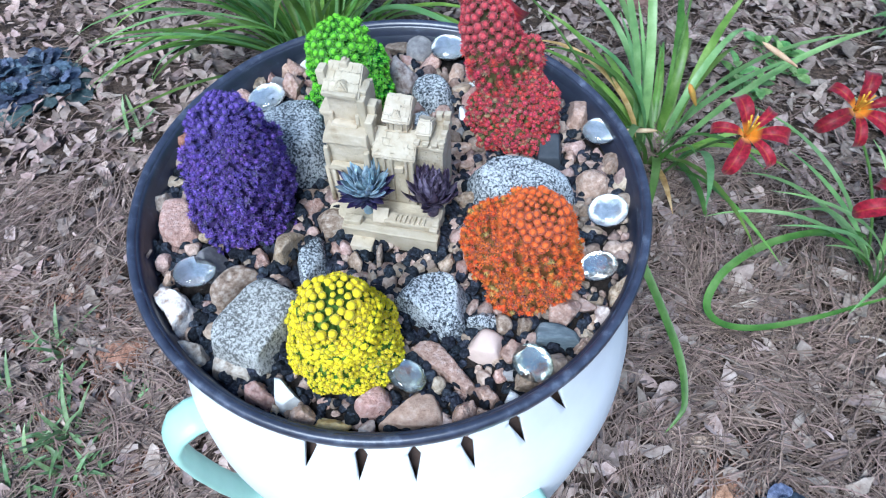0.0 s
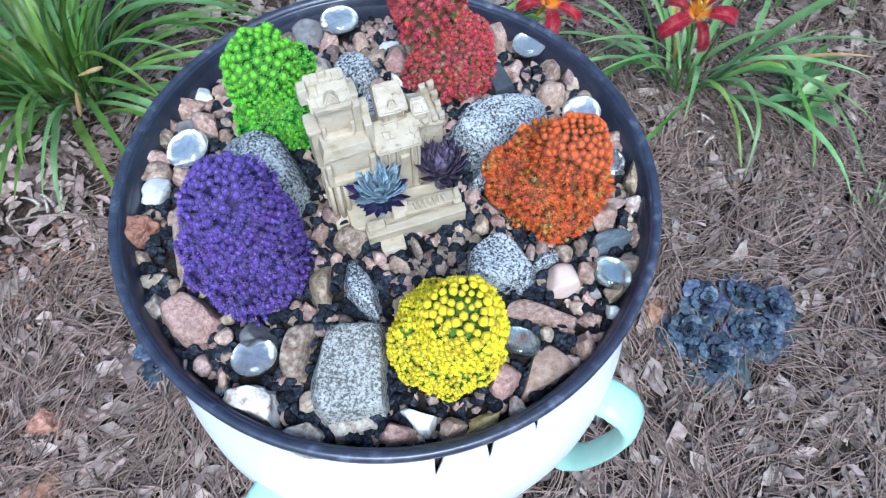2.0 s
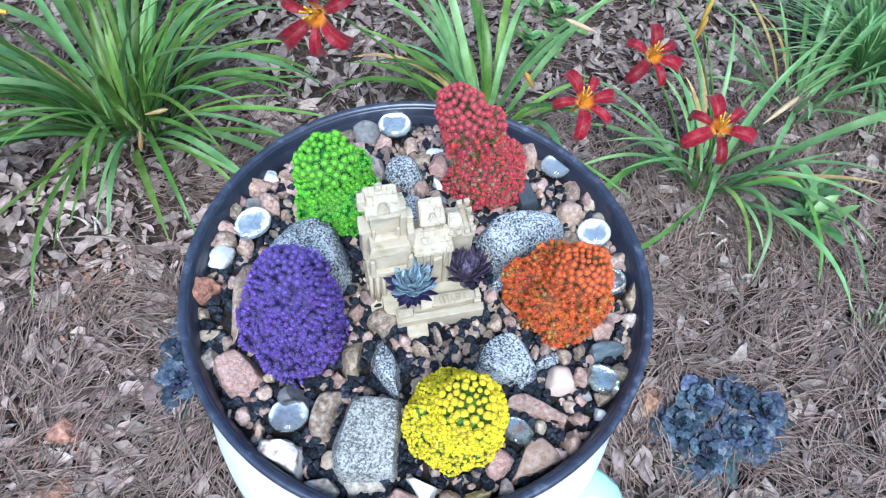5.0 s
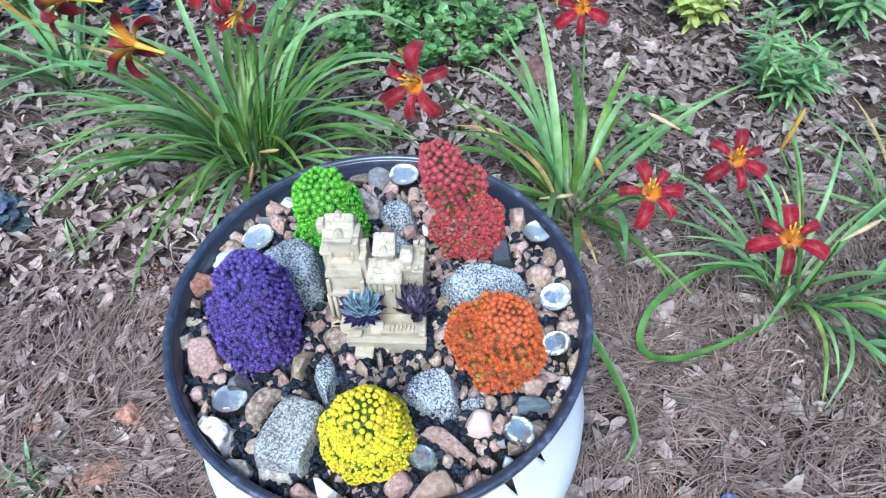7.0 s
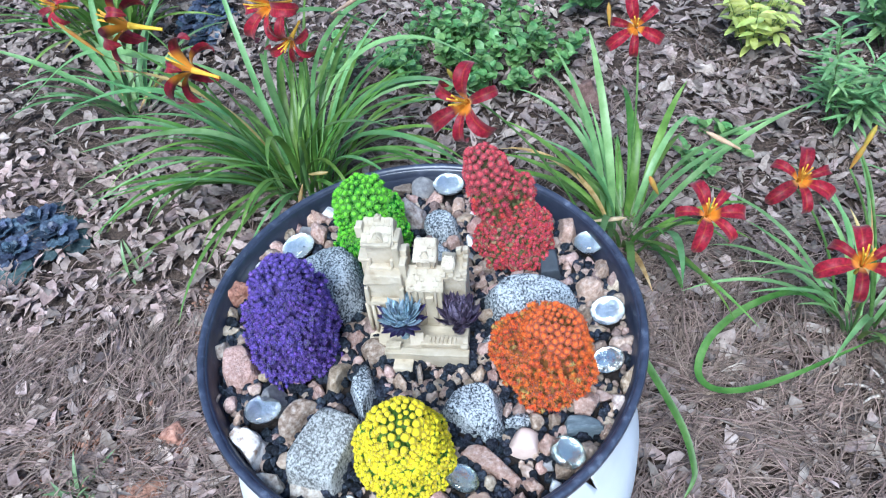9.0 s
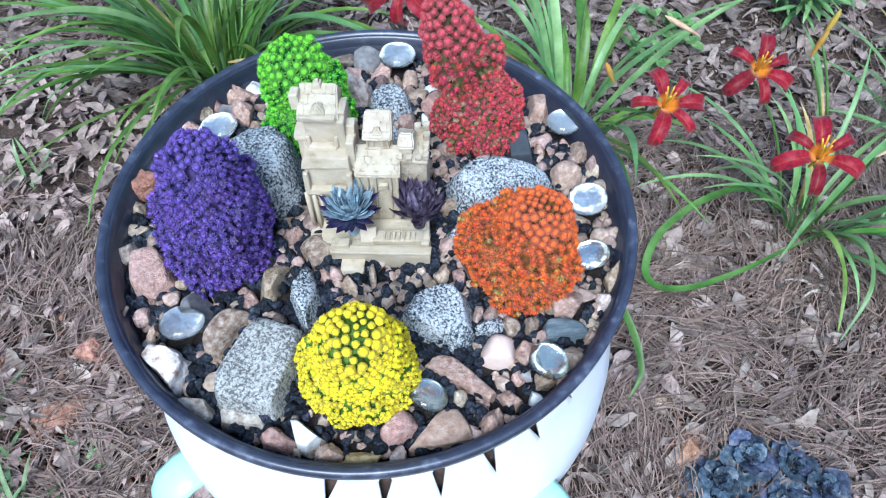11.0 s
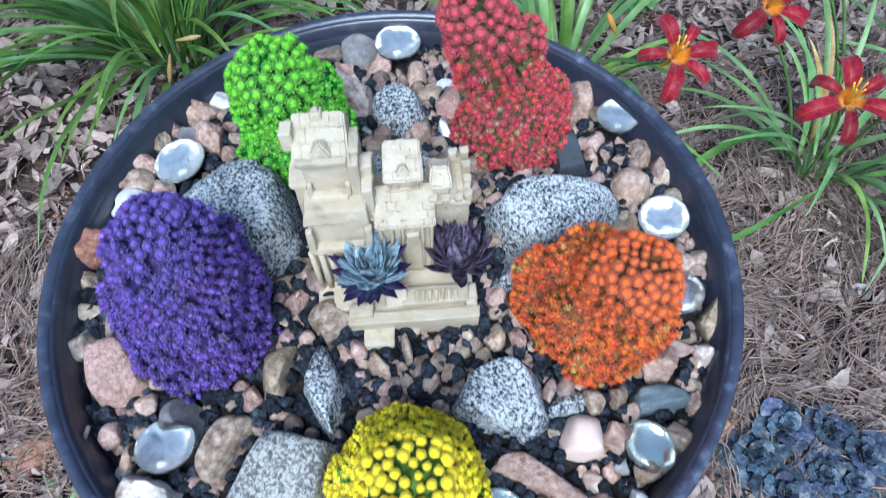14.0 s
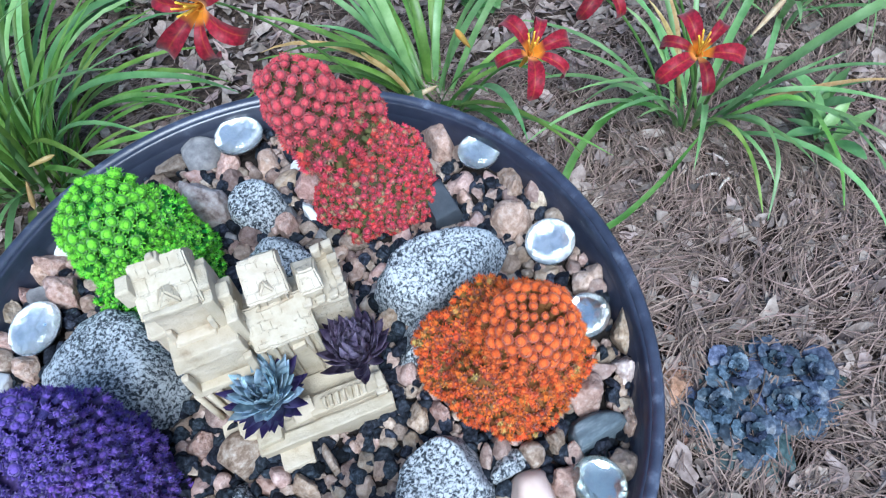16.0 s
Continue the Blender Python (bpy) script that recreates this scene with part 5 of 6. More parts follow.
for u, v, top in ((0.0238, 0.0022, 0.0755), (0.0305, 0.0018, 0.075), (0.037, 0.0018, 0.0758), (0.042, 0.0025, 0.0775), (0.042, 0.011, 0.0788), (0.042, 0.0185, 0.0805), (0.0418, 0.0255, 0.083), (0.0358, 0.0258, 0.0815)):
    blocks("merlon", [(u - 0.0021, u + 0.0021, v - 0.0022, v + 0.0022, 0.072, top)], right_tower)
terrace = blocks("terrace", [(-0.035, 0.045, -0.03, -0.008, -0.004, 0.014)])
blocks("terrace_wall", [(-0.026, 0.046, -0.041, -0.028, -0.004, 0.0155)], terrace)
blocks("coping", [(-0.0265, 0.0465, -0.0415, -0.0345, 0.0145, 0.018)], terrace)
blocks("parapet", [(-0.0255, -0.012, -0.0385, -0.031, 0.017, 0.0225)], terrace)
blocks("parapet", [(0.004, 0.0455, -0.0325, -0.0225, 0.014, 0.021)], terrace)
for k in range(7):
    blocks("step", [(0.0105 + 0.0036 * k, 0.0134 + 0.0036 * k, -0.0318, -0.0248, 0.0195, 0.0228)], terrace)
blocks("step", [(0.0385, 0.0455, -0.035, -0.03, 0.0165, 0.0215), (0.041, 0.0458, -0.0325, -0.024, 0.018, 0.025)], terrace)
slab_part = blocks("fallen_slab", [(-0.0055, 0.0055, -0.002, 0.002, 0, 0.0125)])
slab_part.matrix_basis = pose(0.0, -0.031, 0.0165, -30, 8, 6)
blocks("porch", [(-0.0195, -0.0015, -0.051, -0.039, -0.004, 0.0065), (-0.019, -0.002, -0.0505, -0.04, 0.006, 0.0085)])

# ---- two dyed rosettes on the terrace ----


def rosette(x, y, z, r, rings, material, outer, label, seed, lift, wide):
    plant = thing("succulent_rosette", pose(x, y, z), label, "succulent", "rosettes on the castle terrace")
    rg = random.Random(seed)
    for ring, (count, reach, lean) in enumerate(rings):
        for k in range(count):
            t = 2 * math.pi * (k + 0.5 * (ring % 2)) / count + rg.uniform(-0.12, 0.12)
            length = r * reach * rg.uniform(0.88, 1.1)
            v, f = [], []
            for i in range(6):
                s = i / 5
                w = length * wide * (0.6 + 0.4 * math.sin(math.pi / 2 * min(1.0, s / 0.5))) * (1.0 - (max(0.0, s - 0.5) / 0.5) ** 1.5) + 0.0001
                bend = lean + 0.5 * s * lift
                for q in (-1, 0, 1):
                    v.append((q * w, length * s * math.cos(bend), length * s * math.sin(bend) + abs(q) * w * 0.45))
            v = v + [(a, b, c - length * 0.035) for a, b, c in v]
            for i in range(5):
                for q in range(2):
                    a = i * 3 + q
                    f.append((a, a + 1, a + 4, a + 3))
                    f.append((a + 18, a + 21, a + 22, a + 19))
            for i in range(5):
                a, b = i * 3, i * 3 + 2
                f += [(a, a + 3, a + 21, a + 18), (b, b + 18, b + 21, b + 3)]
            part("petal_leaf", raw_mesh("petal_leaf", v, f), outer if ring < 2 else material, plant, m=pose(0, 0, 0.0006 * ring, 0, 0, math.degrees(t)) @ pose(0, 0, 0, rg.uniform(-9, 9), rg.uniform(-14, 14), 0))
    core = bmesh.new()
    bmesh.ops.create_icosphere(core, subdivisions=2, radius=r * 0.25, matrix=Matrix.Translation((0, 0, r * 0.1)))
    part("core", core, material, plant)
    part("stub", revolve([(r * 0.12, -0.03), (r * 0.16, -0.012), (r * 0.2, 0.0), (0.0003, 0.001)], 16), material, plant)
    return plant


def dyed(name, inner, outer, tip):
    m = leafy(name, *inner, amount=0.28, hue=0.02, rough=0.4, scale=120)
    co = node(m, "TexCoord")
    axes = node(m, "SeparateXYZ")
    wire(m, co, "Object", axes, 0)
    far = node(m, "MapRange", From_Min=tip[0], From_Max=tip[1])
    wire(m, axes, "Y", far, "Value")
    mix = node(m, "MixRGB")
    wire(m, far, 0, mix, 0)
    p = m.node_tree.nodes["Principled BSDF"]
    link = p.inputs["Base Color"].links[0].from_socket
    m.node_tree.links.new(link, mix.inputs[1])
    mix.inputs[2].default_value = (*outer, 1)
    wire(m, mix, 0, p, "Base Color")
    return m


BLUE = dyed("blue dyed leaf", ((0.16, 0.25, 0.34), (0.36, 0.48, 0.58), (0.6, 0.7, 0.76)), (0.045, 0.03, 0.12), (0.016, 0.027))
INDIGO = dyed("indigo dyed leaf", ((0.05, 0.05, 0.12), (0.11, 0.12, 0.24), (0.22, 0.25, 0.38)), (0.035, 0.022, 0.09), (0.008, 0.018))
VIOLET = dyed("violet dyed leaf", ((0.06, 0.045, 0.09), (0.16, 0.125, 0.2), (0.36, 0.32, 0.42)), (0.04, 0.02, 0.06), (0.008, 0.022))
rosette(-0.0145, -0.0185, 0.835, 0.0278, ((20, 0.8, 0.0), (22, 0.88, 0.22), (22, 0.92, 0.42), (22, 0.92, 0.6), (20, 0.88, 0.76), (18, 0.8, 0.9), (14, 0.62, 1.0), (9, 0.46, 1.1)), BLUE, INDIGO, "blue grey dyed succulent rosette with dark purple tips", 4, 0.7, 0.135)
rosette(0.0345, -0.0185, 0.829, 0.0295, ((16, 0.95, 0.2), (17, 1.0, 0.42), (17, 1.02, 0.62), (16, 1.0, 0.8), (14, 0.96, 0.96), (11, 0.9, 1.1), (7, 0.8, 1.25)), VIOLET, VIOLET, "dark violet dyed succulent rosette, half closed", 9, 1.1, 0.105)

# ---- loose pebbles and black lava gravel ----
rg = np.random.default_rng(21)
pebbles = []
for k in range(10):
    v, f = rock_shape(300 + k, 0.005, 0.0042, 0.0038, 6 if k % 3 == 0 else 14, 0.14, 0.85)
    me = raw_mesh("pebble", v, f)
    me.materials.append(STONES["tan_pebble" if k % 3 else "tan_rock"] if k != 7 else STONES["grey_cobble"])
    pebbles.append(me)


def pebbly(x, y):
    """How far tan pebbles outnumber black gravel at a place."""
    if y > 0.04 and x > 0.02:
        return 0.9
    if x > 0.12 or y > 0.13:
        return 0.8
    if math.hypot(x - 0.01, y + 0.03) < 0.085 and y > -0.09:
        return 0.34
    return 0.09


made, spare = 0, []
for _ in range(60000):
    x, y = rg.uniform(-0.188, 0.188, 2)
    s = rg.uniform(0.7, 1.7) if made < 450 else rg.uniform(0.5, 1.15)
    if made >= 1500 or math.hypot(x, y) > 0.185 or rg.random() > pebbly(x, y) or any((x - a) ** 2 + (y - b) ** 2 < (r * 0.78 + 0.003 * s) ** 2 for a, b, r in TAKEN):
        continue
    TAKEN.append((x, y, 0.0042 * s))
    made += 1
    m = pose(x, y, soil_at(x, y) + 0.0024 * s, rg.uniform(-25, 25), rg.uniform(-25, 25), rg.uniform(0, 360)) @ Matrix.Diagonal((s * rg.uniform(0.85, 1.25), s, s * rg.uniform(0.8, 1.1), 1))
    if s < 0.95 or made > 380:
        spare.append(np.array(m))
        continue
    ob = new("pebble", pebbles[made % 10])
    ob.matrix_basis = m
    tagged(ob, "small pinkish tan pebble among black gravel", "pebble", "loose pebbles in the pan")
v, f = rock_shape(333, 0.005, 0.0042, 0.0038, 12, 0.14, 0.85)
me = many("fine_pebbles", v, f, np.array(spare))
me.materials.append(surface("fine tan pebble", [(0.3, (0.2, 0.14, 0.11)), (0.5, (0.36, 0.265, 0.212)), (0.7, (0.54, 0.44, 0.375))], 300, bump=0.8, bump_scale=420, depth=0.0025, vary="island", amount=0.4, hue=0.02))
tagged(new("fine_pebbles", me), "fine tan pebbles scattered in the black gravel", "pebbles", kind="stuff")
for shape in range(4):
    r = np.random.default_rng(50 + shape)
    w, f = ico(2)
    w = w * (1 + 0.16 * r.uniform(-1, 1, (len(w), 1)))
    for _ in range(9):
        d = r.normal(0, 1, 3)
        d /= np.linalg.norm(d)
        w -= np.maximum(w @ d - r.uniform(0.5, 0.8), 0)[:, None] * d
    n = 840
    rad, ang = 0.188 * np.sqrt(r.uniform(0, 1, n)), r.uniform(0, 2 * np.pi, n)
    xy = np.c_[rad * np.cos(ang), rad * np.sin(ang)]
    free = np.array([r.random() > 0.55 * (pebbly(x, y) > 0.5) and all((x - gx) ** 2 + (y - gy) ** 2 > (0.85 * gr) ** 2 for gx, gy, _, _, gr in GEMS) for x, y in xy])
    xy = xy[free]
    n = len(xy)
    size = r.uniform(0.0034, 0.0066, n)
    z = np.array([soil_at(*p) for p in xy]) + r.uniform(-0.002, 0.0055, n)
    me = many("lava_gravel", w, f, placed(turns(r, n, 1.0), np.c_[size * r.uniform(0.8, 1.3, n), size, size * 0.9], np.c_[xy, z]), soft=False)
    me.materials.append(LAVA)
    tagged(new("lava_gravel", me), "black porous lava gravel filling the pan", "gravel", kind="stuff")

# ---- daylilies ----


def blade_mesh(points, width, fold=0.35):
    """A strap leaf along a curve of points, folded along its midrib, tapering to the tip."""
    pts = [Vector(p) for p in points]
    v, f = [], []
    n = len(pts)
    for i, p in enumerate(pts):
        s = i / (n - 1)
        way = (pts[min(i + 1, n - 1)] - pts[max(i - 1, 0)]).normalized()
        side = way.cross(Vector((0, 0, 1)))
        side = side.normalized() if side.length > 1e-4 else Vector((1, 0, 0))
        up = side.cross(way)
        w = width * min(1.0, 0.55 + 1.6 * s) * (1 - max(0.0, (s - 0.45) / 0.56) ** 2.2)
        v += [p - side * w + up * w * fold, p, p + side * w + up * w * fold]
    for i in range(n - 1):
        for k in range(2):
            a = i * 3 + k
            f.append((a, a + 1, a + 4, a + 3))
    return raw_mesh("blade", v, f)


def arch(base, heading, length, lean, droop, n=12, turn=0.0):
    """A leaf's curve: it rises at the angle lean from upright and bends over by droop radians to its tip."""
    p, out = Vector(base), [Vector(base)]
    for i in range(n):
        a = lean + droop * ((i + 0.5) / n) ** 1.4
        h = heading + turn * i / n
        p = p + Vector((math.cos(h) * math.sin(a), math.sin(h) * math.sin(a), math.cos(a))) * length / n
        if p.z < 0.012:
            p.z = 0.012
        out.append(p.copy())
    return out


def petal_mesh(length, width, curl, seed):
    """A blunt strap petal, widest past its middle, rolled back at the end, with a paler back."""
    v, f, slot = [], [], []
    n = 12
    y = z = 0.0
    for i in range(n):
        s = i / (n - 1)
        a = 1.25 - curl * (0.35 * s + 0.65 * s**2)
        if i:
            y += length / (n - 1) * math.cos(a)
            z += length / (n - 1) * math.sin(a)
        w = width * (0.2 + 0.8 * math.sin(math.pi / 2 * min(1.0, s / 0.6)) ** 1.3) * math.sqrt(max(0.0, 1 - max(0.0, (s - 0.55) / 0.46) ** 2.2))
        for k in (-2, -1, 0, 1, 2):
            ruffle = 0.0024 * math.sin(9 * s + k * 2 + seed) * abs(k) / 2 * s
            v.append((k / 2 * w, y, z + (abs(k) / 2) ** 1.5 * w * 0.5 + ruffle))
    count = len(v)
    v += [(p[0], p[1] - 0.0003, p[2] - 0.0005) for p in v]
    for i in range(n - 1):
        for k in range(4):
            a = i * 5 + k
            f += [(a, a + 1, a + 6, a + 5), (a + count, a + count + 5, a + count + 6, a + count + 1)]
            slot += [0, 1]
    me = raw_mesh("petal", v, f)
    me.materials.append(PETAL)
    me.materials.append(PETAL_BACK)
    me.polygons.foreach_set("material_index", slot)
    return me


PETALS = [petal_mesh(0.104, 0.0138, 3.2, 1), petal_mesh(0.1, 0.0098, 3.7, 2), petal_mesh(0.11, 0.0142, 2.8, 3), petal_mesh(0.102, 0.0104, 3.2, 4)]


def flower(plant, place, facing, spin=0.0, size=1.0, open_by=0):
    """Six recurved petals, a throat tube and stamens; facing is the way the flower looks."""
    turn = Vector(facing).to_track_quat("Z", "Y").to_matrix().to_4x4()
    hold = Matrix.Translation(place) @ turn @ pose(0, 0, -0.018 * size, 0, 0, spin) @ Matrix.Diagonal((size, size, size, 1))
    head = part("flower", revolve([(0.0028, -0.052), (0.0032, -0.03), (0.0046, -0.01), (0.006, 0.002), (0.0066, 0.009), (0.0062, 0.0088), (0.005, 0.002), (0.003, -0.008)], 14), STAMEN, plant, "dark red daylily flower with a golden throat", hold)
    for k in range(6):
        part("petal", PETALS[(k + open_by) % 3 // 2 * 2 if k % 2 == 0 else (1, 3)[(k + open_by) // 2 % 2]], None, head, m=pose(0, 0, 0.0, 0, 0, 60 * k + 9 * math.sin(5 * k + spin)) @ Matrix.Translation((0, 0.003, 0.0)))
    for k in range(5):
        t = radians(72 * k + 20)
        bend = Vector((math.cos(t) * 0.009, math.sin(t) * 0.009 + 0.012, 0.058))
        part("stamen", tube(curve_points((0, 0, 0), (bend.x * 0.3, bend.y * 0.3, 0.03), bend, 5), 0.0011, 5, 1.4), STAMEN, head)
    return head


def bud(plant, place, way, length, material=None, name="bud"):
    profile = [(0.0008, 0.0), (0.0022, length * 0.08), (0.0042, length * 0.35), (0.0052, length * 0.62), (0.0042, length * 0.85), (0.0006, length)]
    turn = Vector(way).to_track_quat("Z", "Y").to_matrix().to_4x4()
    return part(name, revolve(profile, 10), material or BUD, plant, m=Matrix.Translation(place) @ turn)


def scape(plant, base, top, bow=0.05):
    a, c = Vector(base), Vector(top)
    b = (a + c) / 2 + Vector((bow, bow * 0.4, 0.08))
    return part("scape", tube(curve_points(a, b, c, 10), 0.0036, 7, 0.6), SCAPE, plant, "bare green flower stem")


def clump(x, y, blades, seed, material, spread, length, label, headings=(0, 360), lean=(0.12, 0.75), droop=(0.5, 1.5), withered=2, width=(0.0075, 0.0125), cool=0):
    plant = thing("daylily", pose(x, y, 0), label, "daylily", "daylilies behind the pot")
    r = random.Random(seed)
    for k in range(blades):
        h = radians(r.uniform(*headings))
        q = r.random() ** 0.5 * spread
        base = (math.cos(h) * q + r.uniform(-0.02, 0.02), math.sin(h) * q + r.uniform(-0.02, 0.02), 0.0)
        bluish = cool and k % cool == 0
        pts = arch(base, h + r.uniform(-0.5, 0.5), length * (1.2 if bluish else 1.0) * r.uniform(0.62, 1.1), r.uniform(*lean), r.uniform(*droop), 12, r.uniform(-0.5, 0.5))
        part("blade", blade_mesh(pts, r.uniform(*width), r.uniform(0.2, 0.5)), STRAW if k < withered else BLADE_BLUE if bluish else material, plant, "withered straw-coloured blade" if k < withered else "")
    return plant


def local(plant, x, y, z):
    return Vector((x, y, z)) - plant.matrix_basis.translation


def reach_blade(plant, points, width, material):
    """One long leaf through given places of the garden."""
    pts = [local(plant, *p) for p in points]
    fine = []
    for i in range(len(pts) - 1):
        p0, p1, p2, p3 = pts[max(i - 1, 0)], pts[i], pts[i + 1], pts[min(i + 2, len(pts) - 1)]
        for k in range(5):
            t = k / 5
            fine.append(0.5 * (2 * p1 + (p2 - p0) * t + (2 * p0 - 5 * p1 + 4 * p2 - p3) * t * t + (3 * p1 - p0 - 3 * p2 + p3) * t**3))
    fine.append(pts[-1])
    return part("blade", blade_mesh(fine, width, 0.3), material, plant)


first = clump(-0.35, 1.04, 112, 11, BLADE, 0.085, 0.56, "large clump of arching green daylily leaves with red flowers", lean=(0.05, 0.75), droop=(0.8, 2.2), width=(0.005, 0.009), cool=4)
for place, face, spin, size in (((-0.523, 1.0, 0.455), (-0.8, 0.42, 0.05), 10, 1.25), ((-0.36, 1.2, 0.48), (-0.5, -0.7, 0.3), 40, 1.3), ((-0.31, 1.13, 0.42), (-0.3, -0.8, -0.2), 0, 1.0), ((-0.69, 1.14, 0.5), (-0.9, 0.1, 0.15), 25, 1.35)):
    p = local(first, *place)
    flower(first, p, face, spin, size)
    scape(first, (p.x * 0.25, p.y * 0.25, 0), p - Vector(face).normalized() * 0.05, 0.03)
bud(first, local(first, -0.746, 1.1, 0.447), (-0.067, 0.0, 0.096), 0.12)
scape(first, (-0.05, 0.02, 0), local(first, -0.746, 1.1, 0.447), 0.03)
bud(first, local(first, -0.285, 0.85, 0.235), (0.7, -0.1, 0.1), 0.05, STRAW, "withered_bud")
bud(first, local(first, -0.30, 0.83, 0.225), (-0.3, -0.4, -0.8), 0.055, STRAW, "withered_bud")
bud(first, local(first, -0.2, 1.15, 0.47), (0.8, 0.1, 0.35), 0.085, WAN, "withered_bud")
for points, wide in ((((-0.4, 1.0, 0.0), (-0.42, 0.97, 0.2), (-0.5, 0.95, 0.3), (-0.63, 0.94, 0.325), (-0.83, 0.93, 0.3)), 0.0115), (((-0.38, 1.08, 0.0), (-0.45, 1.12, 0.3), (-0.698, 1.15, 0.41), (-0.842, 1.15, 0.42), (-1.06, 1.15, 0.28)), 0.0125), (((-0.4, 1.1, 0.0), (-0.5, 1.13, 0.2), (-0.657, 1.15, 0.29), (-0.774, 1.15, 0.31), (-0.92, 1.15, 0.28)), 0.012), (((-0.36, 1.12, 0.0), (-0.4, 1.18, 0.3), (-0.33, 1.2, 0.44), (-0.2, 1.2, 0.45), (-0.08, 1.19, 0.38)), 0.0115), (((-0.31, 1.06, 0.0), (-0.24, 1.08, 0.28), (-0.12, 1.1, 0.4), (0.02, 1.12, 0.4), (0.15, 1.14, 0.31)), 0.0105), (((-0.3, 1.05, 0.0), (-0.21, 1.06, 0.22), (-0.09, 1.07, 0.31), (0.05, 1.08, 0.3), (0.17, 1.08, 0.2)), 0.0105), (((-0.3, 1.03, 0.0), (-0.22, 1.0, 0.18), (-0.11, 0.96, 0.25), (0.02, 0.92, 0.22), (0.11, 0.9, 0.14)), 0.0098), (((-0.32, 1.08, 0.0), (-0.27, 1.14, 0.32), (-0.16, 1.2, 0.45), (-0.03, 1.26, 0.44), (0.08, 1.3, 0.34)), 0.0105)):
    reach_blade(first, points, wide, BLADE_BLUE)

second_clump = clump(0.48, 0.755, 46, 12, BLADE, 0.055, 0.45, "clump of green daylily leaves with dark red flowers", lean=(0.05, 0.8), droop=(0.8, 2.0), width=(0.006, 0.0105), cool=3)
for place, face, spin, size in (((0.091, 0.799, 0.437), (-0.55, -0.75, 0.4), 10, 1.28), ((0.507, 0.462, 0.398), (-0.05, -0.45, 0.85), 30, 0.98), ((0.503, 1.003, 0.45), (-0.35, -0.85, 0.6), 15, 1.0)):
    p = local(second_clump, *place)
    flower(second_clump, p, face, spin, size)
    scape(second_clump, (p.x * 0.2, p.y * 0.2, 0), p - Vector(face).normalized() * 0.05, 0.02)
for place, way, length in (((0.085, 0.83, 0.46), (-0.4, -0.2, 0.9), 0.06), ((0.43, 0.52, 0.40), (-0.4, 0.1, 0.8), 0.05), ((0.44, 1.0, 0.46), (-0.1, 0.2, 1.0), 0.055)):
    bud(second_clump, local(second_clump, *place), way, length)
reach_blade(second_clump, ((0.44, 0.74, 0.0), (0.38, 0.6, 0.14), (0.335, 0.45, 0.2), (0.366, 0.36, 0.18), (0.4, 0.28, 0.15), (0.436, 0.19, 0.11), (0.446, 0.13, 0.075), (0.44, 0.105, 0.055), (0.415, 0.078, 0.03)), 0.008, BLADE)

third_clump = clump(0.92, 0.42, 25, 13, BLADE_BLUE, 0.05, 0.42, "small clump of arching bluish green daylily leaves with dark red flowers", lean=(0.12, 0.8), droop=(0.7, 1.8), width=(0.005, 0.0085))
for place, face, spin, size in (((0.714, 0.545, 0.378), (-0.15, -0.55, 0.8), 5, 0.98), ((0.722, 0.322, 0.395), (-0.3, -0.35, 0.85), 20, 1.0)):
    p = local(third_clump, *place)
    flower(third_clump, p, face, spin, size)
    scape(third_clump, (p.x * 0.2, p.y * 0.2, 0), p - Vector(face).normalized() * 0.05, 0.02)
for place, way, length in (((0.80, 0.30, 0.405), (0.75, 0.1, 0.5), 0.075), ((0.78, 0.52, 0.42), (0.1, 0.0, 1.0), 0.06), ((0.81, 0.55, 0.43), (0.15, 0.1, 1.0), 0.06)):
    bud(third_clump, local(third_clump, *place), way, length, WAN if length > 0.07 else BUD)
    scape(third_clump, (0.02, 0, 0), local(third_clump, *place), 0.01)
bud(third_clump, local(third_clump, 0.62, 0.62, 0.40), (-0.6, 0.2, 0.3), 0.08, WAN, "withered_bud")
reach_blade(third_clump, ((0.87, 0.46, 0.0), (0.84, 0.47, 0.1), (0.74, 0.46, 0.13), (0.64, 0.44, 0.11), (0.56, 0.395, 0.08), (0.522, 0.335, 0.055), (0.54, 0.295, 0.05), (0.6, 0.278, 0.065), (0.7, 0.292, 0.085), (0.8, 0.322, 0.095), (0.88, 0.35, 0.09)), 0.0078, BLADE)
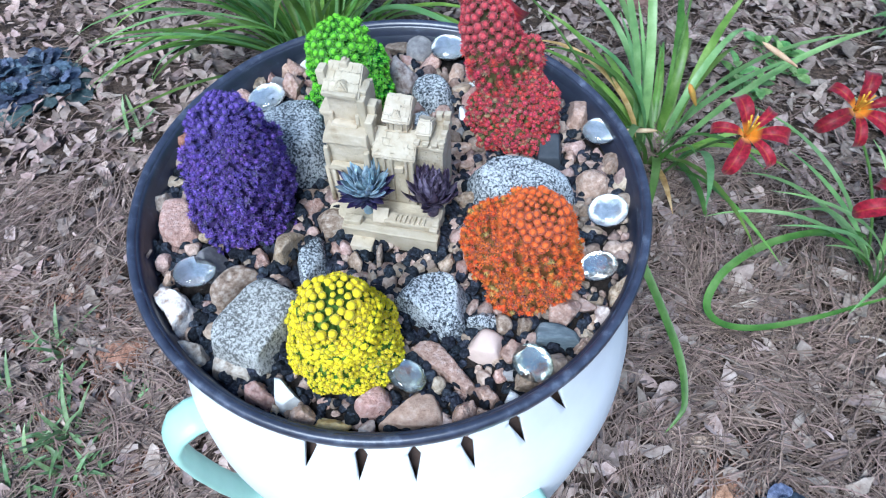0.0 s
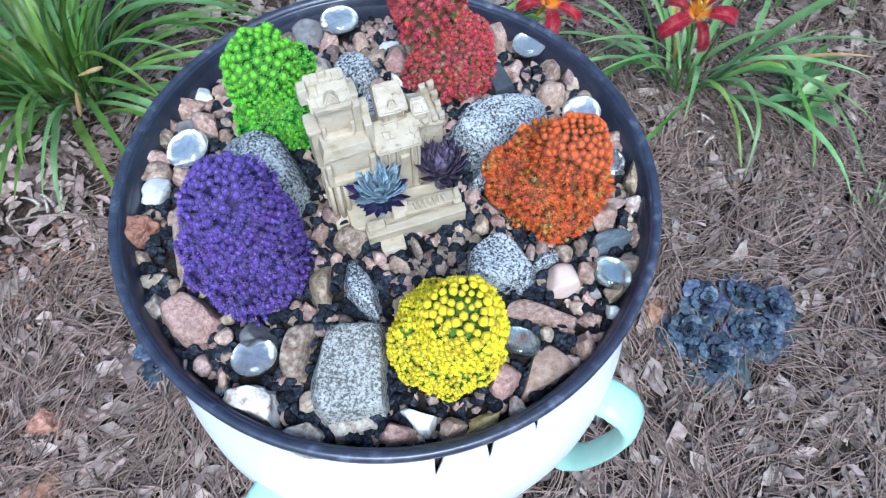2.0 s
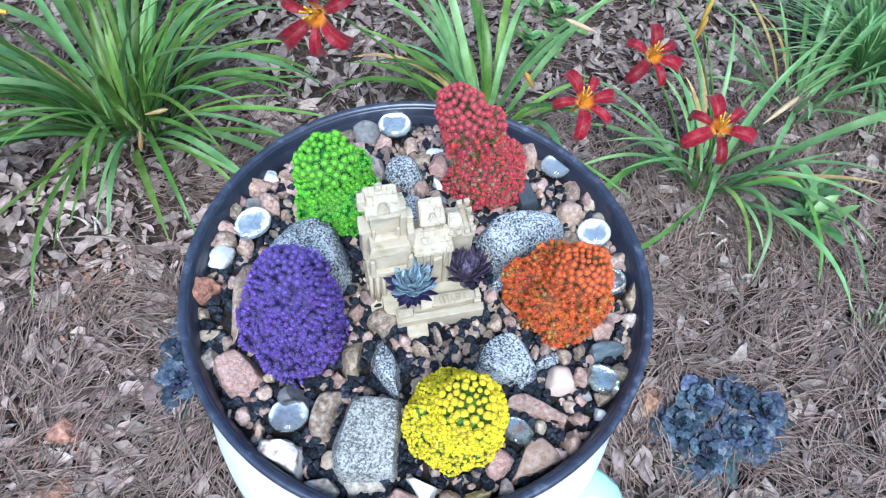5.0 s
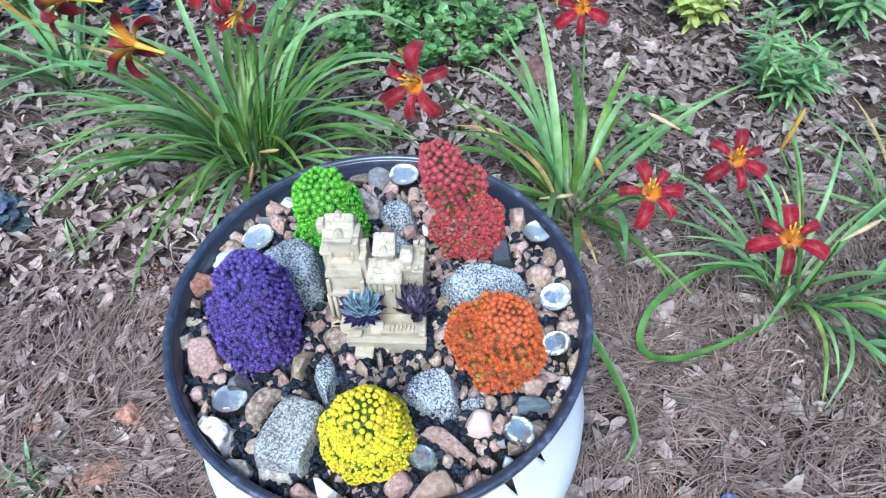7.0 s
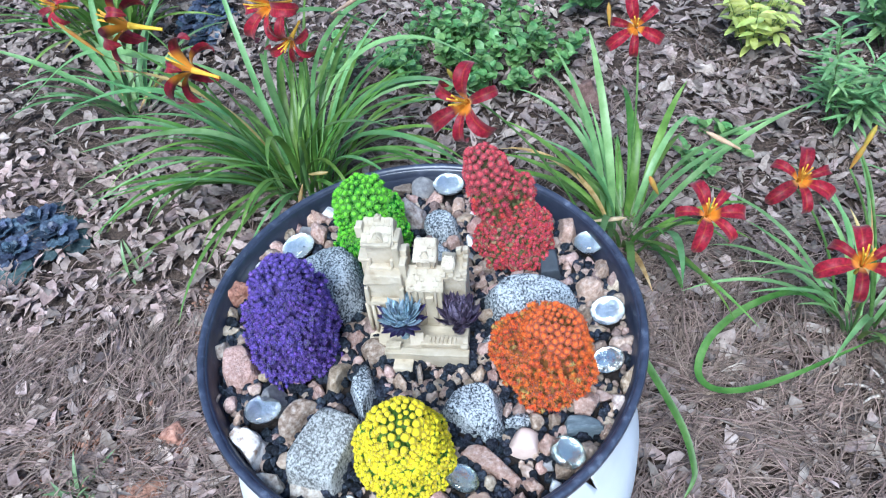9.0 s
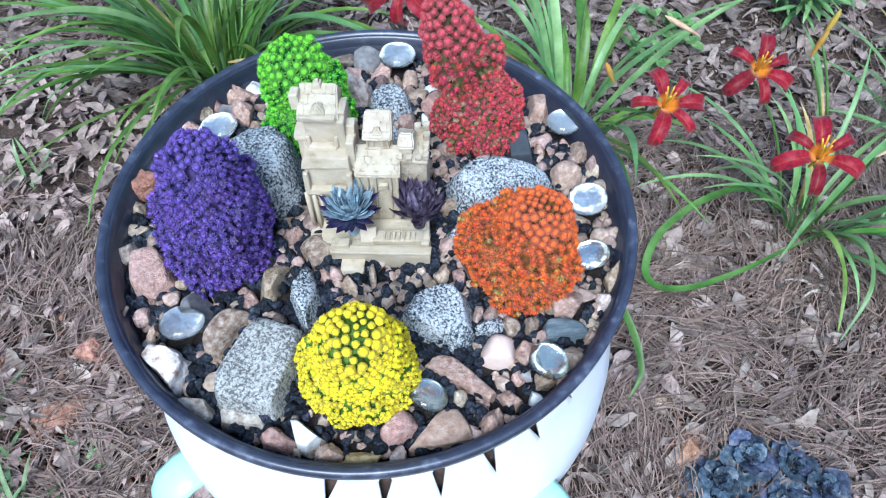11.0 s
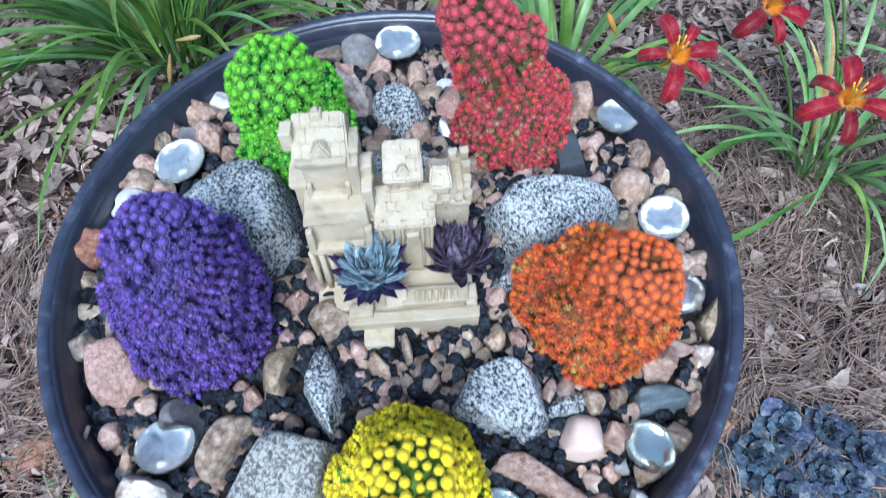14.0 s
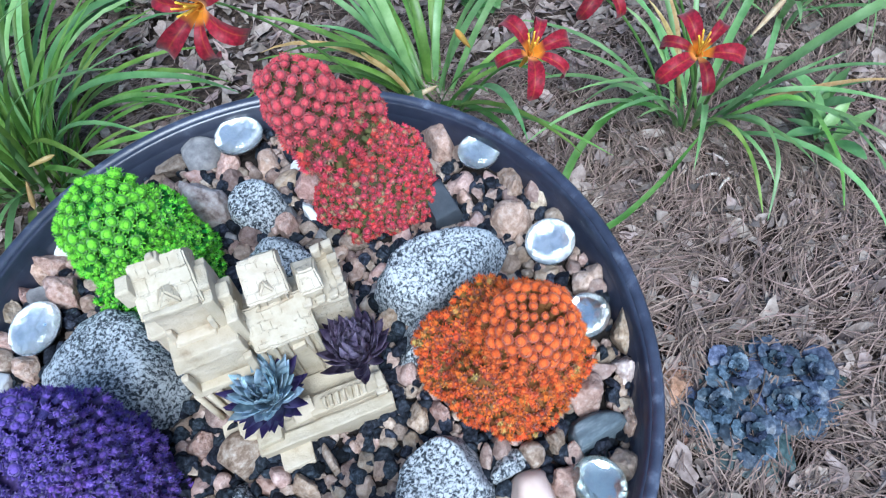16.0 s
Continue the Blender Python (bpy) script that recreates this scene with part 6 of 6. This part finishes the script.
for points, wide, material in (
    (((0.91, 0.4, 0.0), (0.93, 0.35, 0.12), (0.988, 0.302, 0.27), (1.105, 0.259, 0.37), (1.268, 0.237, 0.36), (1.42, 0.22, 0.27)), 0.0105, BLADE_BLUE),
    (((0.9, 0.4, 0.0), (0.862, 0.351, 0.12), (0.854, 0.289, 0.16), (0.879, 0.231, 0.1), (0.861, 0.149, 0.03)), 0.0065, BLADE),
    (((0.91, 0.39, 0.0), (0.885, 0.335, 0.12), (0.9, 0.269, 0.17), (0.921, 0.209, 0.1), (0.86, 0.138, 0.03)), 0.0065, BLADE_BLUE),
    (((0.93, 0.39, 0.0), (0.91, 0.326, 0.13), (0.985, 0.267, 0.18), (1.022, 0.158, 0.1), (0.999, 0.078, 0.03)), 0.0068, BLADE),
    (((0.94, 0.38, 0.0), (0.935, 0.31, 0.15), (0.99, 0.21, 0.2), (1.084, 0.114, 0.1), (1.09, 0.014, 0.03)), 0.0068, BLADE_BLUE),
    (((0.94, 0.37, 0.0), (0.95, 0.317, 0.14), (1.018, 0.283, 0.17), (1.12, 0.24, 0.175), (1.207, 0.202, 0.16)), 0.0055, STRAW),
    (((0.89, 0.42, 0.0), (0.826, 0.408, 0.1), (0.766, 0.449, 0.13), (0.717, 0.493, 0.06)), 0.0062, BLADE),
    (((0.88, 0.42, 0.0), (0.809, 0.411, 0.13), (0.743, 0.479, 0.17), (0.695, 0.526, 0.1)), 0.0062, BLADE_BLUE),
):
    reach_blade(third_clump, points, wide, material)
clump(1.3, 0.56, 26, 16, BLADE_BLUE, 0.06, 0.42, "loose clump of long arching daylily leaves", lean=(0.2, 0.9), droop=(0.5, 1.5), width=(0.0045, 0.008))
clump(-1.1, 1.95, 60, 14, BLADE, 0.1, 0.5, "far clump of green daylily leaves")
back = clump(-0.95, 1.5, 26, 15, BLADE_BLUE, 0.05, 0.42, "loose clump of daylily leaves with a withering flower")
p = local(back, -0.98, 1.42, 0.42)
flower(back, p, (-0.5, -0.5, 0.4), 10, 0.9)
scape(back, (0, 0, 0), p, 0.02)

# ---- bronze-leaved ground plants ----


def ruffled_leaf(size, seed):
    r = random.Random(seed)
    v, f = [(0, 0, 0)], []
    rings, around = 4, 18
    for i in range(1, rings + 1):
        for k in range(around):
            t = 2 * math.pi * k / around
            rad = size * i / rings * (1 + 0.1 * (i / rings) * abs(math.sin(4.5 * t + seed)))
            x, y = rad * math.cos(t) * 0.86, rad * math.sin(t) + size * 0.85
            crease = 0.1 * size * (i / rings) * math.sin(9 * t + seed) + 0.05 * size * r.uniform(-1, 1) - 0.3 * size * (i / rings) ** 2 + 0.12 * size * abs(math.cos(t))
            v.append((x, y, crease))
    v[0] = (0, size * 0.85, 0)
    for k in range(around):
        f.append((0, 1 + k, 1 + (k + 1) % around))
        for i in range(rings - 1):
            a, b = 1 + i * around + k, 1 + i * around + (k + 1) % around
            f.append((a, b, b + around, a + around))
    return raw_mesh("leaf", v, f)


RUFFLED = [ruffled_leaf(0.026, s) for s in range(4)]
for i, me in enumerate(RUFFLED):
    me.materials.append(AJUGA)
GREENISH = [ruffled_leaf(0.031, s + 7) for s in range(2)]
for me in GREENISH:
    me.materials.append(AJUGA_GREEN)


def bronze_patch(x, y, spots, seed, label):
    plant = thing("bugleweed", pose(x, y, 0), label, "ground plant", "bronze ground plants")
    r = random.Random(seed)
    for sx, sy, big in spots:
        turn = r.uniform(0, 360)
        for ring, (count, lean, scale) in enumerate(((7, 2, 1.0), (6, 16, 0.82), (5, 36, 0.6), (4, 60, 0.36))):
            for k in range(count):
                outer = ring == 0 and r.random() < 0.45
                me = r.choice(GREENISH if outer else RUFFLED)
                s = 1.5 * scale * big * r.uniform(0.85, 1.15)
                part("leaf", me, None, plant, m=pose(sx, sy, 0.024 + 0.006 * ring, 0, 0, turn + 360 * (k + 0.5 * ring) / count + r.uniform(-14, 14)) @ pose(0, 0.003, 0, lean + r.uniform(-8, 8), r.uniform(-10, 10), 0) @ Matrix.Diagonal((s, s, s, 1)))
    return plant


bronze_patch(0.61, -0.11, ((-0.08, 0.025, 0.8), (-0.01, 0.055, 0.75), (0.06, 0.035, 0.7), (0.095, -0.015, 0.8), (-0.06, -0.04, 0.8), (0.015, -0.03, 0.7), (0.05, -0.05, 0.75)), 5, "low patch of dark bronze blue ruffled leaves on mulch")
bronze_patch(-0.335, 0.40, ((-0.02, -0.06, 0.85), (0.03, 0.045, 0.85), (0.0, 0.0, 0.75)), 6, "small patch of dark bronze ruffled leaves beside the pot")
# Added plant: stands in for an unidentified dark area at the back.
bronze_patch(-0.79, 1.97, ((-0.05, 0.0, 0.9), (0.05, 0.03, 0.9), (0.0, 0.12, 1.0), (0.02, -0.1, 0.8)), 8, "ruffled leaves added to stand in for a dark area behind the daylilies")
bronze_patch(-1.09, 0.93, ((-0.08, 0.02, 1.0), (0.0, 0.06, 1.0), (0.07, 0.0, 0.95), (-0.02, -0.05, 1.0)), 7, "low patch of dark blue grey ruffled leaves")


# ---- leafy plants farther back ----
def small_leaf(length, width, curl):
    v, f = [], []
    for i in range(6):
        s = i / 5
        w = width * math.sin(math.pi * (0.08 + 0.88 * s)) ** 0.8
        for k in (-1, 0, 1):
            v.append((k * w, length * s, -curl * length * s * s + abs(k) * w * 0.3))
    for i in range(5):
        for k in range(2):
            a = i * 3 + k
            f.append((a, a + 1, a + 4, a + 3))
    return raw_mesh("leaf", v, f)


def leafy_plant(name, x, y, stems, reach, height, leaf, material, per_stem, label, category, seed, pitch=35, span=None, size=(0.8, 1.2)):
    plant = thing(name, pose(x, y, 0), label, category)
    leaf.materials.append(material)
    r = random.Random(seed)
    for _ in range(stems):
        a, q = r.uniform(0, 6.283), r.random() ** 0.5
        sx, sy = (span or (reach, reach))
        top = Vector((math.cos(a) * q * sx, math.sin(a) * q * sy, height * r.uniform(0.6, 1.1)))
        base = Vector((top.x * (0.75 if span else 0.2), top.y * (0.75 if span else 0.2), 0))
        part("stem", tube(curve_points(base, (base + top) / 2 + Vector((0, 0, 0.02)), top, 5), 0.0018, 5, 0.6), SCAPE, plant)
        for k in range(per_stem):
            t = 0.3 + 0.7 * (k + 1) / per_stem
            p = base.lerp(top, t)
            s = r.uniform(*size)
            part("leaf", leaf, None, plant, m=Matrix.Translation(p) @ pose(0, 0, 0, 0, 0, 137.5 * k + r.uniform(-25, 25)) @ pose(0, 0, 0, pitch + r.uniform(-25, 25), r.uniform(-20, 20), 0) @ Matrix.Diagonal((s, s, s, 1)))
    return plant


leafy_plant("groundcover_shrub", 0.2, 1.55, 90, 0.3, 0.14, small_leaf(0.036, 0.0135, 0.2), ROUNDLEAF, 10, "low shrub with small round green leaves", "shrub", 31, 35, (0.36, 0.22), (0.65, 1.15))
leafy_plant("lime_shrub", 1.07, 1.5, 22, 0.15, 0.24, small_leaf(0.05, 0.011, 0.25), LIME, 9, "small shrub with pale lime yellow leaves", "shrub", 32, 10)
leafy_plant("lily_plant", 1.16, 1.12, 9, 0.13, 0.26, small_leaf(0.075, 0.006, 0.25), LILYLEAF, 24, "leafy lily stems with narrow green leaves", "lily", 33, 20)
leafy_plant("lily_plant", 1.5, 1.45, 9, 0.17, 0.25, small_leaf(0.09, 0.009, 0.25), LILYLEAF, 20, "leafy green plant at the back of the bed", "lily", 34, 20)
leafy_plant("seedling", 1.1, 0.24, 4, 0.07, 0.11, small_leaf(0.085, 0.0135, 0.15), BLADE_BLUE, 5, "broad-leaved green seedling on the mulch", "seedling", 35, 40)
leafy_plant("seedling", 0.72, 0.93, 6, 0.07, 0.08, small_leaf(0.04, 0.012, 0.15), ROUNDLEAF, 5, "small green seedling on the mulch", "seedling", 36, 30)
leafy_plant("seedling", 0.62, 1.82, 9, 0.13, 0.16, small_leaf(0.075, 0.022, 0.2), ROUNDLEAF, 5, "broad-leaved green plant at the back of the bed", "seedling", 38, 35)
leafy_plant("seedling", 0.82, 1.06, 7, 0.09, 0.06, small_leaf(0.04, 0.012, 0.15), ROUNDLEAF, 5, "small green seedling on the mulch", "seedling", 39, 30)
leafy_plant("seedling", -0.28, 1.55, 8, 0.12, 0.12, small_leaf(0.05, 0.014, 0.2), ROUNDLEAF, 6, "dark green leafy weed behind the daylilies", "weed", 37, 30)


def grass_tuft(x, y, blades, length, seed, label, material=GRASS, width=0.0028, lean=(0.3, 1.2)):
    plant = thing("grass_tuft", pose(x, y, 0), label, "grass", "grass tufts on the bed")
    r = random.Random(seed)
    for _ in range(blades):
        pts = arch((r.uniform(-0.02, 0.02), r.uniform(-0.02, 0.02), 0.004), r.uniform(0, 6.28), length * r.uniform(0.5, 1.1), r.uniform(*lean), r.uniform(0.2, 0.9), 7)
        part("blade", blade_mesh(pts, width, 0.3), material, plant)
    return plant


for i, (x, y, n, length) in enumerate(((-0.75, 0.2, 16, 0.1), (-0.67, 0.03, 20, 0.12), (-0.74, -0.05, 22, 0.13), (-0.62, -0.02, 12, 0.09), (-0.82, 0.1, 14, 0.11), (-0.78, 0.78, 7, 0.1), (-0.7, 0.12, 10, 0.08), (-0.566, 0.115, 9, 0.07), (-0.605, 0.06, 8, 0.07), (-0.64, -0.05, 14, 0.1), (-0.71, -0.09, 14, 0.11), (-0.86, 0.02, 12, 0.11))):
    grass_tuft(x, y, n, length, 60 + i, "pale green grass tuft growing through the mulch", GRASS, 0.0042)
grass_tuft(1.06, -0.04, 16, 0.085, 71, "small striped grass tuft on the pine straw", GRASS, 0.0028)
fine = thing("fine_grass_clump", pose(1.58, 0.62, 0), "dense clump of fine arching light green grass", "grass")
r = random.Random(5)
for _ in range(280):
    h = r.uniform(0, 6.28)
    pts = arch((math.cos(h) * 0.05 * r.random(), math.sin(h) * 0.05 * r.random(), 0), h, 0.42 * r.uniform(0.6, 1.1), r.uniform(0.1, 0.9), r.uniform(0.7, 1.5), 8)
    part("blade", blade_mesh(pts, 0.0034, 0.3), BLADE_BLUE, fine)

# ---- things lying on the mulch ----
for number, (x, y, a, b, h, yaw, material, label) in enumerate((
    (-0.578, 0.309, 0.033, 0.028, 0.03, 20, BRICK, "lump of reddish broken clay on the mulch"),
    (0.503, -0.03, 0.05, 0.032, 0.02, 80, BRICK, "crumbled reddish clay lump on the pine straw"),
    (0.48, 0.07, 0.022, 0.017, 0.016, 30, STONES["tan_rock"], "tan stone lying on the mulch"),
    (-0.52, 0.30, 0.018, 0.012, 0.012, -10, STONES["tan_rock"], "small tan stone lying on the mulch"),
    (0.49, 1.29, 0.055, 0.045, 0.06, 15, STUMP, "dark brown rock at the back of the bed"),
    (0.52, 0.02, 0.015, 0.011, 0.01, 0, STONES["tan_rock"], "small tan stone beside the pot"),
    (-0.62, 0.2, 0.05, 0.03, 0.012, 40, BRICK, "crumbled patch of red clay on the bed"),
)):
    v, f = rock_shape(700 + number, a, b, h, 9, 0.16, 0.85)
    ob = new("ground_stone", raw_mesh("ground_stone", v, f))
    ob.data.materials.append(material)
    ob.matrix_basis = pose(x, y, 0.012 + h * 0.25, 0, 0, yaw)
    tagged(ob, label, "stone", "stones on the bed")
r = random.Random(12)
for x, y, heading, length in ((0.885, -0.325, 35, 0.2), (-0.4, 0.7, 70, 0.16), (0.75, -0.3, 100, 0.14), (-0.35, 0.15, 10, 0.15), (-0.75, 0.5, 130, 0.2), (0.6, 0.2, 60, 0.12)):
    t = radians(heading)
    mid = (r.uniform(-0.02, 0.02), length / 2, 0.016)
    ob = part("twig", tube(curve_points((0, 0, 0.0), mid, (0.0, length, 0.004), 7), 0.003, 6, 0.5), TWIG, None, m=pose(x, y, 0.028, 0, 0, heading))
    tagged(ob, "thin grey fallen twig on the pine straw", "twig", "twigs on the bed")
for k, (x, y, turn) in enumerate(((-0.47, 0.74, 0), (-0.455, 0.75, 25), (-0.44, 0.76, -15), (-0.48, 0.765, 40), (0.86, 0.27, 70), (0.87, 0.255, 110), (0.89, 0.28, 20))):
    ob = part("pale_root", tube(curve_points((0, 0, 0), (0.006, 0.02, 0.012), (0, 0.05, 0.0), 7), 0.004, 8, 0.4), STONES["pale_rock"], None, m=pose(x, y, 0.03, 0, 0, turn))
    tagged(ob, "pale withered root lying on the mulch", "root", "pale roots on the bed")

# two twigs that lie on the gravel in the pan
for a, b, thick in (((0.057, -0.039, 0.810), (0.065, -0.067, 0.810), 0.0011), ((-0.183, -0.068, 0.803), (-0.176, -0.057, 0.808), 0.0016)):
    a, b = Vector(a), Vector(b)
    ob = part("twig", tube(curve_points((0, 0, 0), (b - a) * 0.5 + Vector((0.001, 0.0, 0.0015)), b - a, 6), thick, 7, 0.8), DARK_TWIG if thick < 0.0014 else TWIG, None, m=Matrix.Translation(a))
    tagged(ob, "short dry twig lying on the gravel", "twig", "twigs in the pan")
bud(second_clump, local(second_clump, 0.345, 0.63, 0.22), (0.95, -0.1, 0.12), 0.075, WAN, "withered_bud")
scape(second_clump, (0, 0, 0), local(second_clump, 0.345, 0.63, 0.22), 0.01)
